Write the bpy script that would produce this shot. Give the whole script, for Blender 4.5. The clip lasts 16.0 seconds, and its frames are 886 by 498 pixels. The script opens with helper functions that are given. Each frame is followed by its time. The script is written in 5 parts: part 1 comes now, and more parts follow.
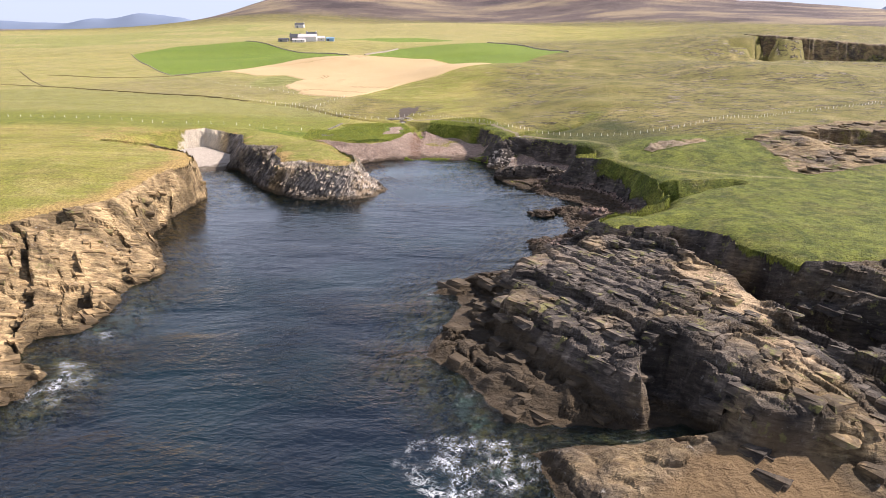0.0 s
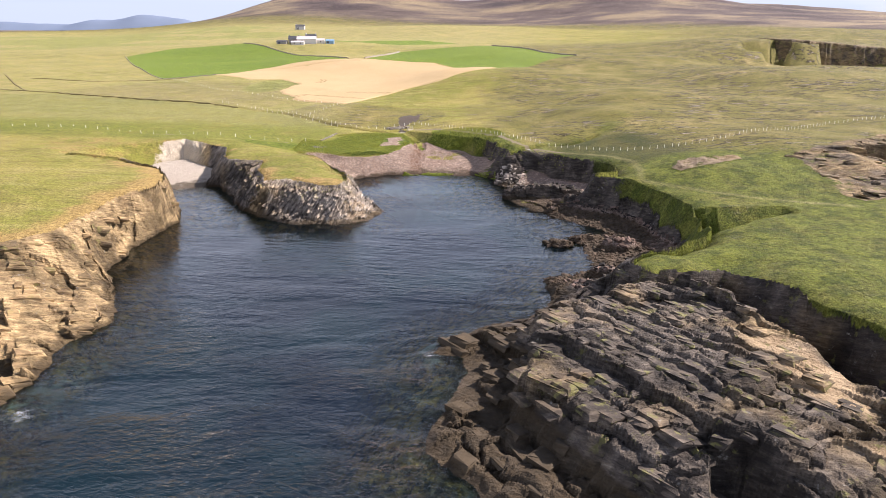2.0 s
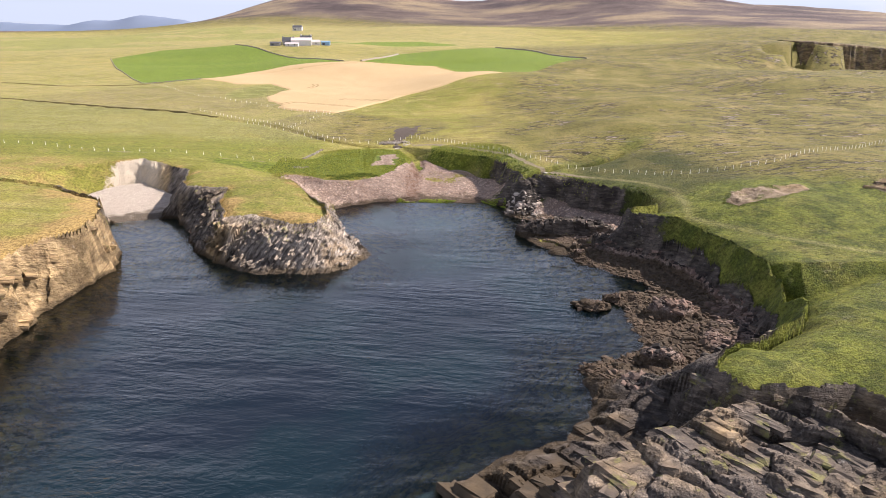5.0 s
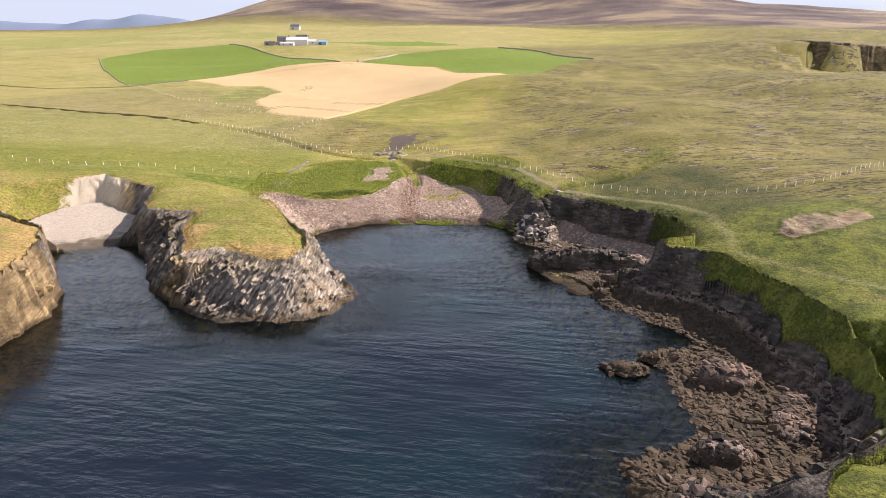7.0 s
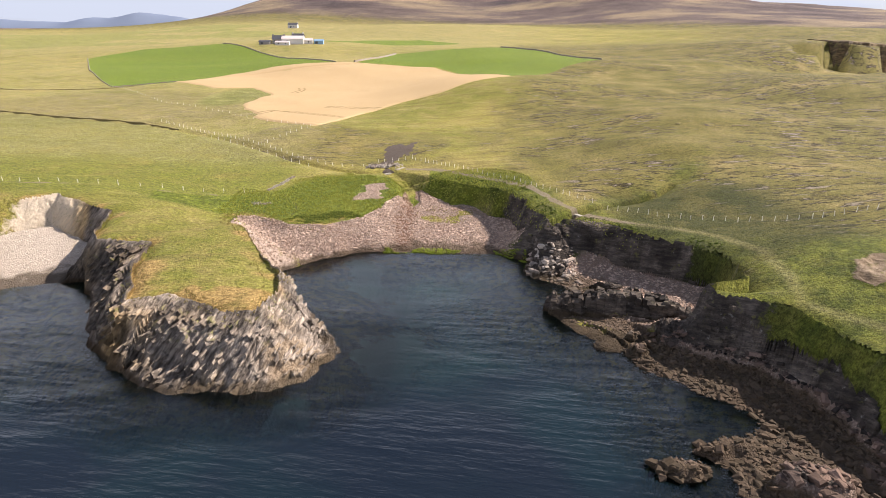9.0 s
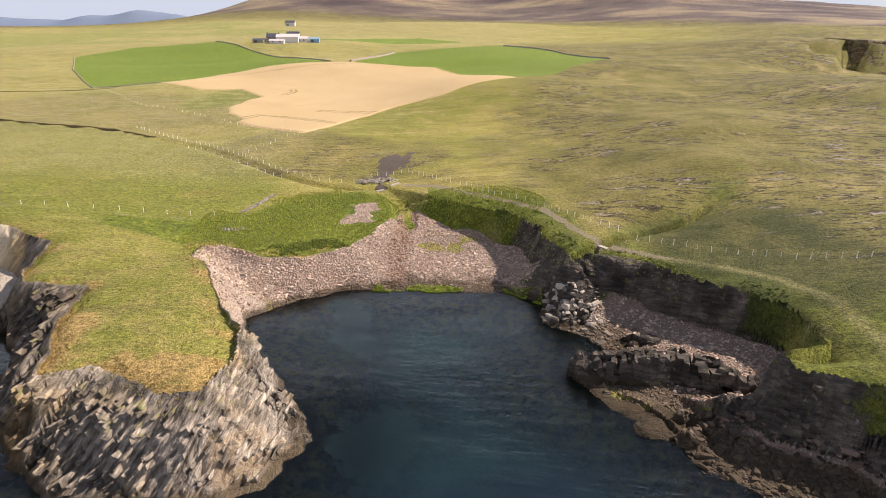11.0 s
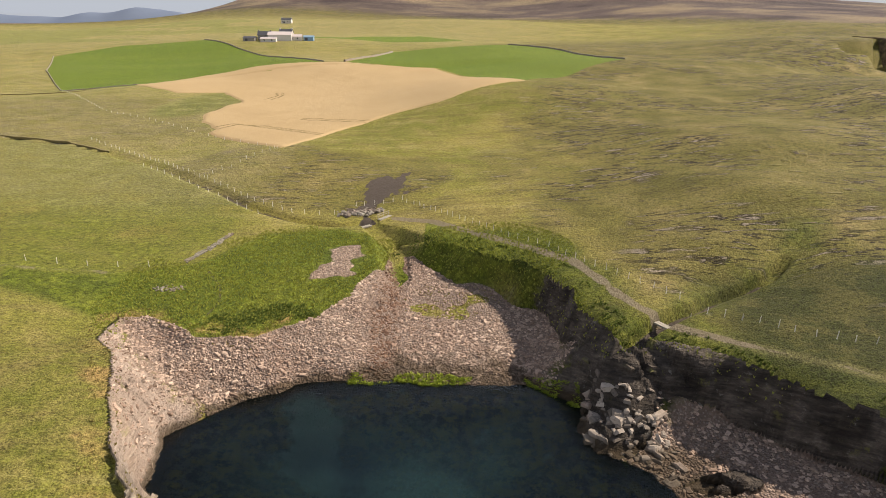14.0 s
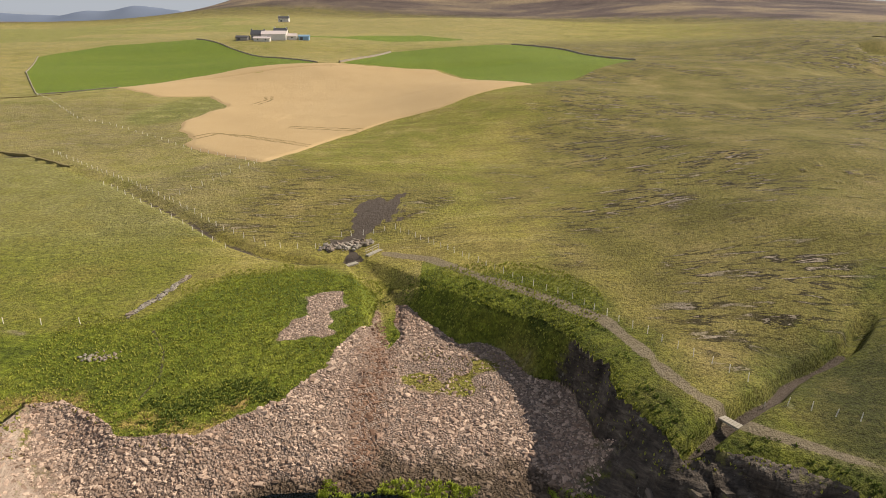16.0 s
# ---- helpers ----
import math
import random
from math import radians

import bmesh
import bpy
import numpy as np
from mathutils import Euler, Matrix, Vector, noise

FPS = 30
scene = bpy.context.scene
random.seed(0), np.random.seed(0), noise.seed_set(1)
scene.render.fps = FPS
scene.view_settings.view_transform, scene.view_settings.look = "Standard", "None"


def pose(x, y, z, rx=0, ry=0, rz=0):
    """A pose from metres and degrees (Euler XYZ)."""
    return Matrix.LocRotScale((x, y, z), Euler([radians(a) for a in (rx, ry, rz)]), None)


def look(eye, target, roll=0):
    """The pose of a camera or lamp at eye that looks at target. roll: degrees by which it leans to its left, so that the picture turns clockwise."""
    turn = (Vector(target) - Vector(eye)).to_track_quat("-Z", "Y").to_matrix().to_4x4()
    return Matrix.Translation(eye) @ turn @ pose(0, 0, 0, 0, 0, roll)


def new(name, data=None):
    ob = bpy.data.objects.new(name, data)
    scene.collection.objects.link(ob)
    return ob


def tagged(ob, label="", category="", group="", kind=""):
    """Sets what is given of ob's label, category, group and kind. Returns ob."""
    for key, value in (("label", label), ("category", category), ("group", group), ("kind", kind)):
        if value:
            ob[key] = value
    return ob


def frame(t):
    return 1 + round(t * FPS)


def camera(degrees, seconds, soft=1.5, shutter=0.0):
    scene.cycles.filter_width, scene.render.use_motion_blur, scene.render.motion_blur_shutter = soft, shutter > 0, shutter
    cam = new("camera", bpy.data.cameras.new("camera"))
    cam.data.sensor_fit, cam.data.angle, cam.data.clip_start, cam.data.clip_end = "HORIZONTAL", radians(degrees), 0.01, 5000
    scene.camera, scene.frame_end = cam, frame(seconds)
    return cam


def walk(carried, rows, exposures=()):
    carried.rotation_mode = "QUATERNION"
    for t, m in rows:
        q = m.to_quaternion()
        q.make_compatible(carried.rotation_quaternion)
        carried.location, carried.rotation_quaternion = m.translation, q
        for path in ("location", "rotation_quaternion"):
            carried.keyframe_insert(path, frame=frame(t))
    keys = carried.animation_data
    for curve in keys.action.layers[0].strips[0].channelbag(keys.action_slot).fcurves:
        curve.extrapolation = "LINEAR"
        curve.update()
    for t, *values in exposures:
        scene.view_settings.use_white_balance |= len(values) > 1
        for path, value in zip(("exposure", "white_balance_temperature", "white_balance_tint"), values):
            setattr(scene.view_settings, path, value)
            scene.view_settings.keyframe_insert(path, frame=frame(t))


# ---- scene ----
cam = camera(72.9, 16.0, 0.8)
METRES, EYE, TILT, LEAN, TURN = 176.0, 48.4, 2.15, 0.0, 0.0
ROWS = [
    (0.0, 0.0, 0.0, 0.0, 0.1, -22.61, -0.24),
    (0.5, -0.0001, 0.0308, -0.0011, 0.18, -22.55, -0.27),
    (1.0, -0.0003, 0.0618, -0.0023, 0.25, -22.5, -0.3),
    (1.5, -0.0005, 0.0931, -0.0034, 0.32, -22.46, -0.33),
    (2.0, -0.0009, 0.1246, -0.0046, 0.37, -22.42, -0.38),
    (2.5, -0.0012, 0.1562, -0.006, 0.41, -22.38, -0.4),
    (3.0, -0.0016, 0.1878, -0.0071, 0.43, -22.35, -0.41),
    (3.5, -0.0018, 0.2193, -0.0081, 0.45, -22.33, -0.43),
    (4.0, -0.0021, 0.2508, -0.0091, 0.45, -22.33, -0.43),
    (6.5, -0.0024, 0.4088, -0.0153, 0.52, -22.36, -0.45),
    (7.0, -0.0028, 0.4403, -0.0165, 0.52, -22.4, -0.46),
    (7.5, -0.0032, 0.4717, -0.0177, 0.54, -22.43, -0.48),
    (8.0, -0.0034, 0.5031, -0.0185, 0.56, -22.47, -0.48),
    (8.5, -0.0038, 0.5344, -0.0199, 0.58, -22.48, -0.49),
    (9.0, -0.0041, 0.5657, -0.0212, 0.59, -22.52, -0.51),
    (11.5, -0.0054, 0.7219, -0.0278, 0.64, -22.73, -0.54),
    (12.0, -0.0057, 0.7528, -0.0293, 0.66, -22.76, -0.54),
    (12.5, -0.0061, 0.7837, -0.0307, 0.66, -22.8, -0.53),
    (13.0, -0.0063, 0.8147, -0.0322, 0.69, -22.84, -0.54),
    (13.5, -0.0064, 0.8455, -0.0335, 0.71, -22.89, -0.54),
    (14.0, -0.0066, 0.8764, -0.0348, 0.74, -22.9, -0.56),
    (14.5, -0.0068, 0.9074, -0.0357, 0.76, -22.94, -0.56),
    (15.0, -0.007, 0.9384, -0.0369, 0.77, -22.97, -0.56),
    (15.5, -0.0071, 0.9694, -0.0379, 0.78, -23.0, -0.57),
    (16.0, -0.0074, 0.9992, -0.0379, 0.78, -23.03, -0.57),
]
walk(cam, [(t, pose(0, 0, EYE, TILT, LEAN, TURN) @ pose(METRES * x, METRES * y, METRES * z, 90 + pitch, roll, yaw)) for t, x, y, z, yaw, pitch, roll in ROWS],
     [(0.0, 0.98, 5960, 20), (4.0, 0.94, 6000, 20), (9.0, 0.84, 6230, 19), (12.5, 0.57, 6450, 16), (16.0, 0.20, 6720, 12)])

# ---------- daylight ----------
SUN_AZ = radians(69)
SUN_EL = 41.0
world = bpy.data.worlds.new("sky")
scene.world = world
world.use_nodes = True
wn = world.node_tree.nodes
wl = world.node_tree.links
sky = wn.new("ShaderNodeTexSky")
sky.sky_type = "NISHITA"
sky.sun_disc = False
sky.sun_elevation = radians(SUN_EL)
sky.sun_rotation = SUN_AZ
sky.air_density, sky.dust_density, sky.ozone_density = 1.0, 0.6, 1.0
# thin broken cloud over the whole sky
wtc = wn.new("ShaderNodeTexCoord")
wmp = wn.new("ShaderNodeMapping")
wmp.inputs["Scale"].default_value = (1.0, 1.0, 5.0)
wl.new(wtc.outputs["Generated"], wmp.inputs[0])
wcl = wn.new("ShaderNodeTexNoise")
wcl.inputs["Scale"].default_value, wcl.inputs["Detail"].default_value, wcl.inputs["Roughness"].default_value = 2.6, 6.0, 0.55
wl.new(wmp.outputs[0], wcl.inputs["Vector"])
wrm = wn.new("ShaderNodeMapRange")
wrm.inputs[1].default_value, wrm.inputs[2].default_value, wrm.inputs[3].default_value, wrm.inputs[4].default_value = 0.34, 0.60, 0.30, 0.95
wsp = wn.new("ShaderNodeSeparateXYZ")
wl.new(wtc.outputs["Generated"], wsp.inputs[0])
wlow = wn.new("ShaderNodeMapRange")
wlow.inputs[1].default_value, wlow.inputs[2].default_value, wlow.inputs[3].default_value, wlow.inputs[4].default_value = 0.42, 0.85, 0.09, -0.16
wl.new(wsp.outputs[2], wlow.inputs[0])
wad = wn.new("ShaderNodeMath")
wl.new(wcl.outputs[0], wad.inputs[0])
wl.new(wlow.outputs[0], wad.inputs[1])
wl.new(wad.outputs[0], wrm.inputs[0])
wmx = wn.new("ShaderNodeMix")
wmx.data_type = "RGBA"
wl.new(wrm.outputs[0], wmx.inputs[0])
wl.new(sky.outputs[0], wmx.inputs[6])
# unseen brighter cloud above the horizon haze, added to light the far water
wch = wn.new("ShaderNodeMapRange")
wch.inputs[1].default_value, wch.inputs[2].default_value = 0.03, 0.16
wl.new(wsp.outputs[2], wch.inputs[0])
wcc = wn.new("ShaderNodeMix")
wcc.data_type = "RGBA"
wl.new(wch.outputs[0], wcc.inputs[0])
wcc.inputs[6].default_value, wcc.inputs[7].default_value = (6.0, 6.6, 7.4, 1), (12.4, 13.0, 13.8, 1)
# and dimmer cloud overhead, to hold down the skylight on shaded slopes
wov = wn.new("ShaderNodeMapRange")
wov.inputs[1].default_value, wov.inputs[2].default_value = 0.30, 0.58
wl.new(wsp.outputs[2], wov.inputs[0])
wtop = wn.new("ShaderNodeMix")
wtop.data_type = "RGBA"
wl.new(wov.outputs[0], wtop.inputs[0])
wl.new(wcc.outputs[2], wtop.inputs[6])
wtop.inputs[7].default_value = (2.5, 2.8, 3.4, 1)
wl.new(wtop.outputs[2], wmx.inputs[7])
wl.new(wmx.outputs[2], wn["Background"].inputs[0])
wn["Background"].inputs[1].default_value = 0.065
sun = new("sun", bpy.data.lights.new("sun", "SUN"))
sun.data.energy = 4.9
sun.data.angle = radians(0.6)
sun.data.color = (1.0, 0.90, 0.75)
ce = math.cos(radians(SUN_EL))
sun.matrix_world = look((ce * math.sin(SUN_AZ) * 50, ce * math.cos(SUN_AZ) * 50, math.sin(radians(SUN_EL)) * 50), (0, 0, 0))


# ---------- materials ----------
class Shader:
    """A node material, built socket by socket."""

    def __init__(self, name):
        self.m = bpy.data.materials.new(name)
        self.m.use_nodes = True
        self.t = self.m.node_tree
        self.t.nodes.clear()
        self.out = self.t.nodes.new("ShaderNodeOutputMaterial")
        self.pos = self.t.nodes.new("ShaderNodeNewGeometry").outputs["Position"]

    def put(self, socket, v):
        if isinstance(v, bpy.types.NodeSocket):
            self.t.links.new(v, socket)
        elif isinstance(v, (tuple, list)) and len(v) == 3 and socket.type == "RGBA":
            socket.default_value = (*v, 1)
        else:
            socket.default_value = v

    def math(self, op, a, b=0.0, clamp=False):
        n = self.t.nodes.new("ShaderNodeMath")
        n.operation, n.use_clamp = op, clamp
        self.put(n.inputs[0], a)
        self.put(n.inputs[1], b)
        return n.outputs[0]

    def mix(self, f, a, b, blend="MIX"):
        n = self.t.nodes.new("ShaderNodeMix")
        n.data_type, n.blend_type = "RGBA", blend
        self.put(n.inputs[0], f)
        self.put(n.inputs[6], a)
        self.put(n.inputs[7], b)
        return n.outputs[2]

    def attr(self, name):
        n = self.t.nodes.new("ShaderNodeAttribute")
        n.attribute_name = name
        return n.outputs["Fac"]

    def step(self, v, lo, hi):
        n = self.t.nodes.new("ShaderNodeMapRange")
        n.interpolation_type = "SMOOTHSTEP"
        self.put(n.inputs[0], v)
        n.inputs[1].default_value, n.inputs[2].default_value = lo, hi
        return n.outputs[0]

    def place(self, scale=(1, 1, 1), turn=(0, 0, 0), vec=None):
        n = self.t.nodes.new("ShaderNodeMapping")
        self.put(n.inputs[0], vec or self.pos)
        n.inputs["Rotation"].default_value = [radians(a) for a in turn]
        n.inputs["Scale"].default_value = scale
        return n.outputs[0]

    def frame_of(self, scale, turn):
        """Position in a frame turned as the beds lie, then stretched along its axes."""
        n = self.t.nodes.new("ShaderNodeMapping")
        n.vector_type = "TEXTURE"
        self.put(n.inputs[0], self.pos)
        n.inputs["Rotation"].default_value = [radians(a) for a in turn]
        n.inputs["Scale"].default_value = [1.0 / v for v in scale]
        return n.outputs[0]

    def noise(self, scale, detail=3.0, rough=0.55, vec=None, warp=0.0):
        n = self.t.nodes.new("ShaderNodeTexNoise")
        self.put(n.inputs["Vector"], vec or self.pos)
        n.inputs["Scale"].default_value, n.inputs["Detail"].default_value = scale, detail
        n.inputs["Roughness"].default_value, n.inputs["Distortion"].default_value = rough, warp
        return n.outputs[0]

    def cells(self, scale, vec=None, feature="F1", rand=1.0):
        n = self.t.nodes.new("ShaderNodeTexVoronoi")
        n.feature = feature
        self.put(n.inputs["Vector"], vec or self.pos)
        n.inputs["Scale"].default_value, n.inputs["Randomness"].default_value = scale, rand
        return n.outputs

    def ramp(self, f, *stops):
        n = self.t.nodes.new("ShaderNodeValToRGB")
        e = n.color_ramp.elements
        e[0].position, e[0].color = stops[0][0], (*stops[0][1], 1)
        e[1].position, e[1].color = stops[1][0], (*stops[1][1], 1)
        for p, c in stops[2:]:
            x = e.new(p)
            x.color = (*c, 1)
        self.put(n.inputs[0], f)
        return n.outputs[0]

    def height(self):
        return self.xyz()[2]

    def xyz(self):
        n = self.t.nodes.new("ShaderNodeSeparateXYZ")
        self.put(n.inputs[0], self.pos)
        return n.outputs

    def bump(self, h, strength=0.5, dist=0.1, normal=None):
        n = self.t.nodes.new("ShaderNodeBump")
        n.inputs["Strength"].default_value, n.inputs["Distance"].default_value = strength, dist
        self.put(n.inputs["Height"], h)
        if normal:
            self.put(n.inputs["Normal"], normal)
        return n.outputs[0]

    def surface(self, colour, rough=0.8, normal=None, metal=0.0, spec=0.3):
        n = self.t.nodes.new("ShaderNodeBsdfPrincipled")
        self.put(n.inputs["Base Color"], colour)
        self.put(n.inputs["Roughness"], rough)
        self.put(n.inputs["Metallic"], metal)
        self.put(n.inputs["Specular IOR Level"], spec)
        if normal:
            self.put(n.inputs["Normal"], normal)
        self.t.links.new(n.outputs[0], self.out.inputs[0])
        return n

    def random(self):
        return self.t.nodes.new("ShaderNodeObjectInfo").outputs["Random"]

    def island(self):
        return self.t.nodes.new("ShaderNodeNewGeometry").outputs["Random Per Island"]


def rock_tone(s):
    """Ochre on the west headland and the outer reef, dull grey on the east shore."""
    x, y, _ = s.xyz()
    west = s.math("MULTIPLY", s.step(x, -44, -54), s.math("MAXIMUM", s.step(y, 186, 178), s.step(x, -78, -86)))
    slab = s.math("MULTIPLY", s.math("MULTIPLY", s.math("MULTIPLY", s.step(x, 30, 44), s.step(x, 52, 49)), s.step(y, 108, 98)), 0.50)
    reef = s.math("MULTIPLY", s.step(y, 65, 61), 0.50)
    t = s.math("MAXIMUM", s.math("MAXIMUM", west, slab), s.math("MAXIMUM", reef, 0.30))
    t = s.math("MAXIMUM", t, s.math("MULTIPLY", s.step(x, 80, 95), 0.6))
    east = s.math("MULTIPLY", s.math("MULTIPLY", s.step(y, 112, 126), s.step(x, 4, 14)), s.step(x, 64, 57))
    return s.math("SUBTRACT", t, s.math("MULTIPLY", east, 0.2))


def rock_colour(s, tone, piece=None):
    """Thin-bedded flagstone: grey to dark, or weathered ochre where tone is 1."""
    px, py, _ = s.xyz()
    at_point = s.math("MULTIPLY", s.step(px, -8, -16), s.step(py, 160, 170))
    beds_a = s.noise(0.9, 5, 0.62, s.frame_of((0.35, 0.55, 2.2), (-12, 17, 37)), 0.4)
    beds_b = s.noise(0.75, 6, 0.68, s.frame_of((0.45, 0.3, 2.6), (24, -46, -18)), 0.2)
    beds = s.math("ADD", s.math("MULTIPLY", beds_a, s.math("SUBTRACT", 1.0, at_point)), s.math("MULTIPLY", beds_b, at_point))
    big = s.noise(0.12, 3, 0.5)
    grey = s.ramp(beds, (0.28, (0.060, 0.051, 0.045)), (0.74, (0.34, 0.285, 0.225)), (0.44, (0.125, 0.104, 0.087)), (0.58, (0.195, 0.160, 0.128)))
    ochre = s.ramp(beds, (0.26, (0.120, 0.078, 0.040)), (0.76, (0.66, 0.495, 0.27)), (0.40, (0.31, 0.212, 0.108)), (0.58, (0.48, 0.345, 0.175)))
    x, y, _ = s.xyz()
    pale = s.math("MULTIPLY", s.math("MULTIPLY", s.step(x, -8, -16), s.step(y, 160, 170)), s.math("ADD", 0.35, s.math("MULTIPLY", s.step(x, -56, -46), 0.5)))
    grey = s.mix(pale, grey, s.ramp(beds, (0.32, (0.066, 0.054, 0.044)), (0.70, (0.68, 0.60, 0.50)), (0.44, (0.23, 0.194, 0.160)), (0.56, (0.46, 0.395, 0.325))))
    f = s.step(s.math("ADD", tone, s.math("MULTIPLY", s.math("SUBTRACT", big, 0.5), 1.2)), 0.25, 0.75)
    c = s.mix(f, grey, ochre)
    if piece:
        beds = s.math("ADD", s.math("MULTIPLY", beds, 0.7), s.math("MULTIPLY", piece, 0.3))
    j1, j2 = s.frame_of((0.55, 0.9, 2.0), (-12, 17, 37)), s.frame_of((0.6, 0.8, 1.6), (8, -44, 0))
    a1, a2 = s.cells(0.95, j1), s.cells(0.95, j2)
    tint = s.mix(at_point, a1[1], a2[1])
    sep = s.t.nodes.new("ShaderNodeSeparateColor")
    s.put(sep.inputs[0], tint)
    block = s.math("ADD", 0.42, s.math("MULTIPLY", piece, 1.05)) if piece else s.math("ADD", 0.62, s.math("MULTIPLY", sep.outputs[0], 0.70))
    huge = s.noise(0.10, 6, 0.62, s.place((0.8, 1.5, 1.5), (0, 0, 53)), 0.5)
    block = s.math("MULTIPLY", block, s.math("ADD", 0.50, s.math("MULTIPLY", s.step(huge, 0.38, 0.60), 0.72)))
    # eastd darkens the east cliffs and gully walls, putting their shade into the colour
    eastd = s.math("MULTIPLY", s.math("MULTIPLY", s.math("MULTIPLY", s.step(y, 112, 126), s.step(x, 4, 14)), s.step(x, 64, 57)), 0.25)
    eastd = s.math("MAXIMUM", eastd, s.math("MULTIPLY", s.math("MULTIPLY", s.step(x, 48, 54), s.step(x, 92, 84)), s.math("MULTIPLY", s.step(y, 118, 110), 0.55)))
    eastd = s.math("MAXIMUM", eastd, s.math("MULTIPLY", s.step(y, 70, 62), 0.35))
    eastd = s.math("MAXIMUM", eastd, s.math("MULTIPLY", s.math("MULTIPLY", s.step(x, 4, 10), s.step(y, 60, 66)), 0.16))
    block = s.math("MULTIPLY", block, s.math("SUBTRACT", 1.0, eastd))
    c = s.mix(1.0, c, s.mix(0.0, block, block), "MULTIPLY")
    small = s.cells(2.6, s.mix(at_point, j1, j2))[1]
    beds = s.math("ADD", beds, s.math("MULTIPLY", sep.outputs[1], 1.1))
    bsm = s.t.nodes.new("ShaderNodeSeparateColor")
    s.put(bsm.inputs[0], small)
    beds = s.math("ADD", beds, s.math("MULTIPLY", bsm.outputs[0], 0.45))
    c = s.mix(s.math("MULTIPLY", bsm.outputs[1], 0.30), c, (0.045, 0.037, 0.032))
    pinkish = s.math("MULTIPLY", s.math("MULTIPLY", s.step(y, 196, 208), s.step(x, -60, -52)), s.step(x, 14, 4))
    c = s.mix(s.math("MULTIPLY", pinkish, 0.65), c, s.ramp(beds, (0.3, (0.17, 0.118, 0.085)), (0.7, (0.56, 0.43, 0.34))))
    clay = s.math("MULTIPLY", s.step(x, -82, -90), s.step(y, 198, 206))
    c = s.mix(s.math("MULTIPLY", clay, 0.8), c, s.ramp(beds, (0.3, (0.50, 0.39, 0.27)), (0.9, (0.76, 0.65, 0.50))))
    spots = s.noise(0.9, 5, 0.7)
    return s.mix(s.step(spots, 0.60, 0.72), c, s.mix(0.5, c, (0.42, 0.39, 0.34))), beds


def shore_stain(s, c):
    """Dark weed and wet band above the tide line, with some shade painted in."""
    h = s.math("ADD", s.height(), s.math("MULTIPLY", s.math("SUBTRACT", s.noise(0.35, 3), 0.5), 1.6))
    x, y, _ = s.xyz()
    # weed band raised on the boulder shore, also standing for the cliff's shadow
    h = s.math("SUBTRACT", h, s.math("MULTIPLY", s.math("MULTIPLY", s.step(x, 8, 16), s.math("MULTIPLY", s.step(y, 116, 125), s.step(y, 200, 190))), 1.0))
    # and up the outcrop's west flank: dark lichen, with that face's shade painted in
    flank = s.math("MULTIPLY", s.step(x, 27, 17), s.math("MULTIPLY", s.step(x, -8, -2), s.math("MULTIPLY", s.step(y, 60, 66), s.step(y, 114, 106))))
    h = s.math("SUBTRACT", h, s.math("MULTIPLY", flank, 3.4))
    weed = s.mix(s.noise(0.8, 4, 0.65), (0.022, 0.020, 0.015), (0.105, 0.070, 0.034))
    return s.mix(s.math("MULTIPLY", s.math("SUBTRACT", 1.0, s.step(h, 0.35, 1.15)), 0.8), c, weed)


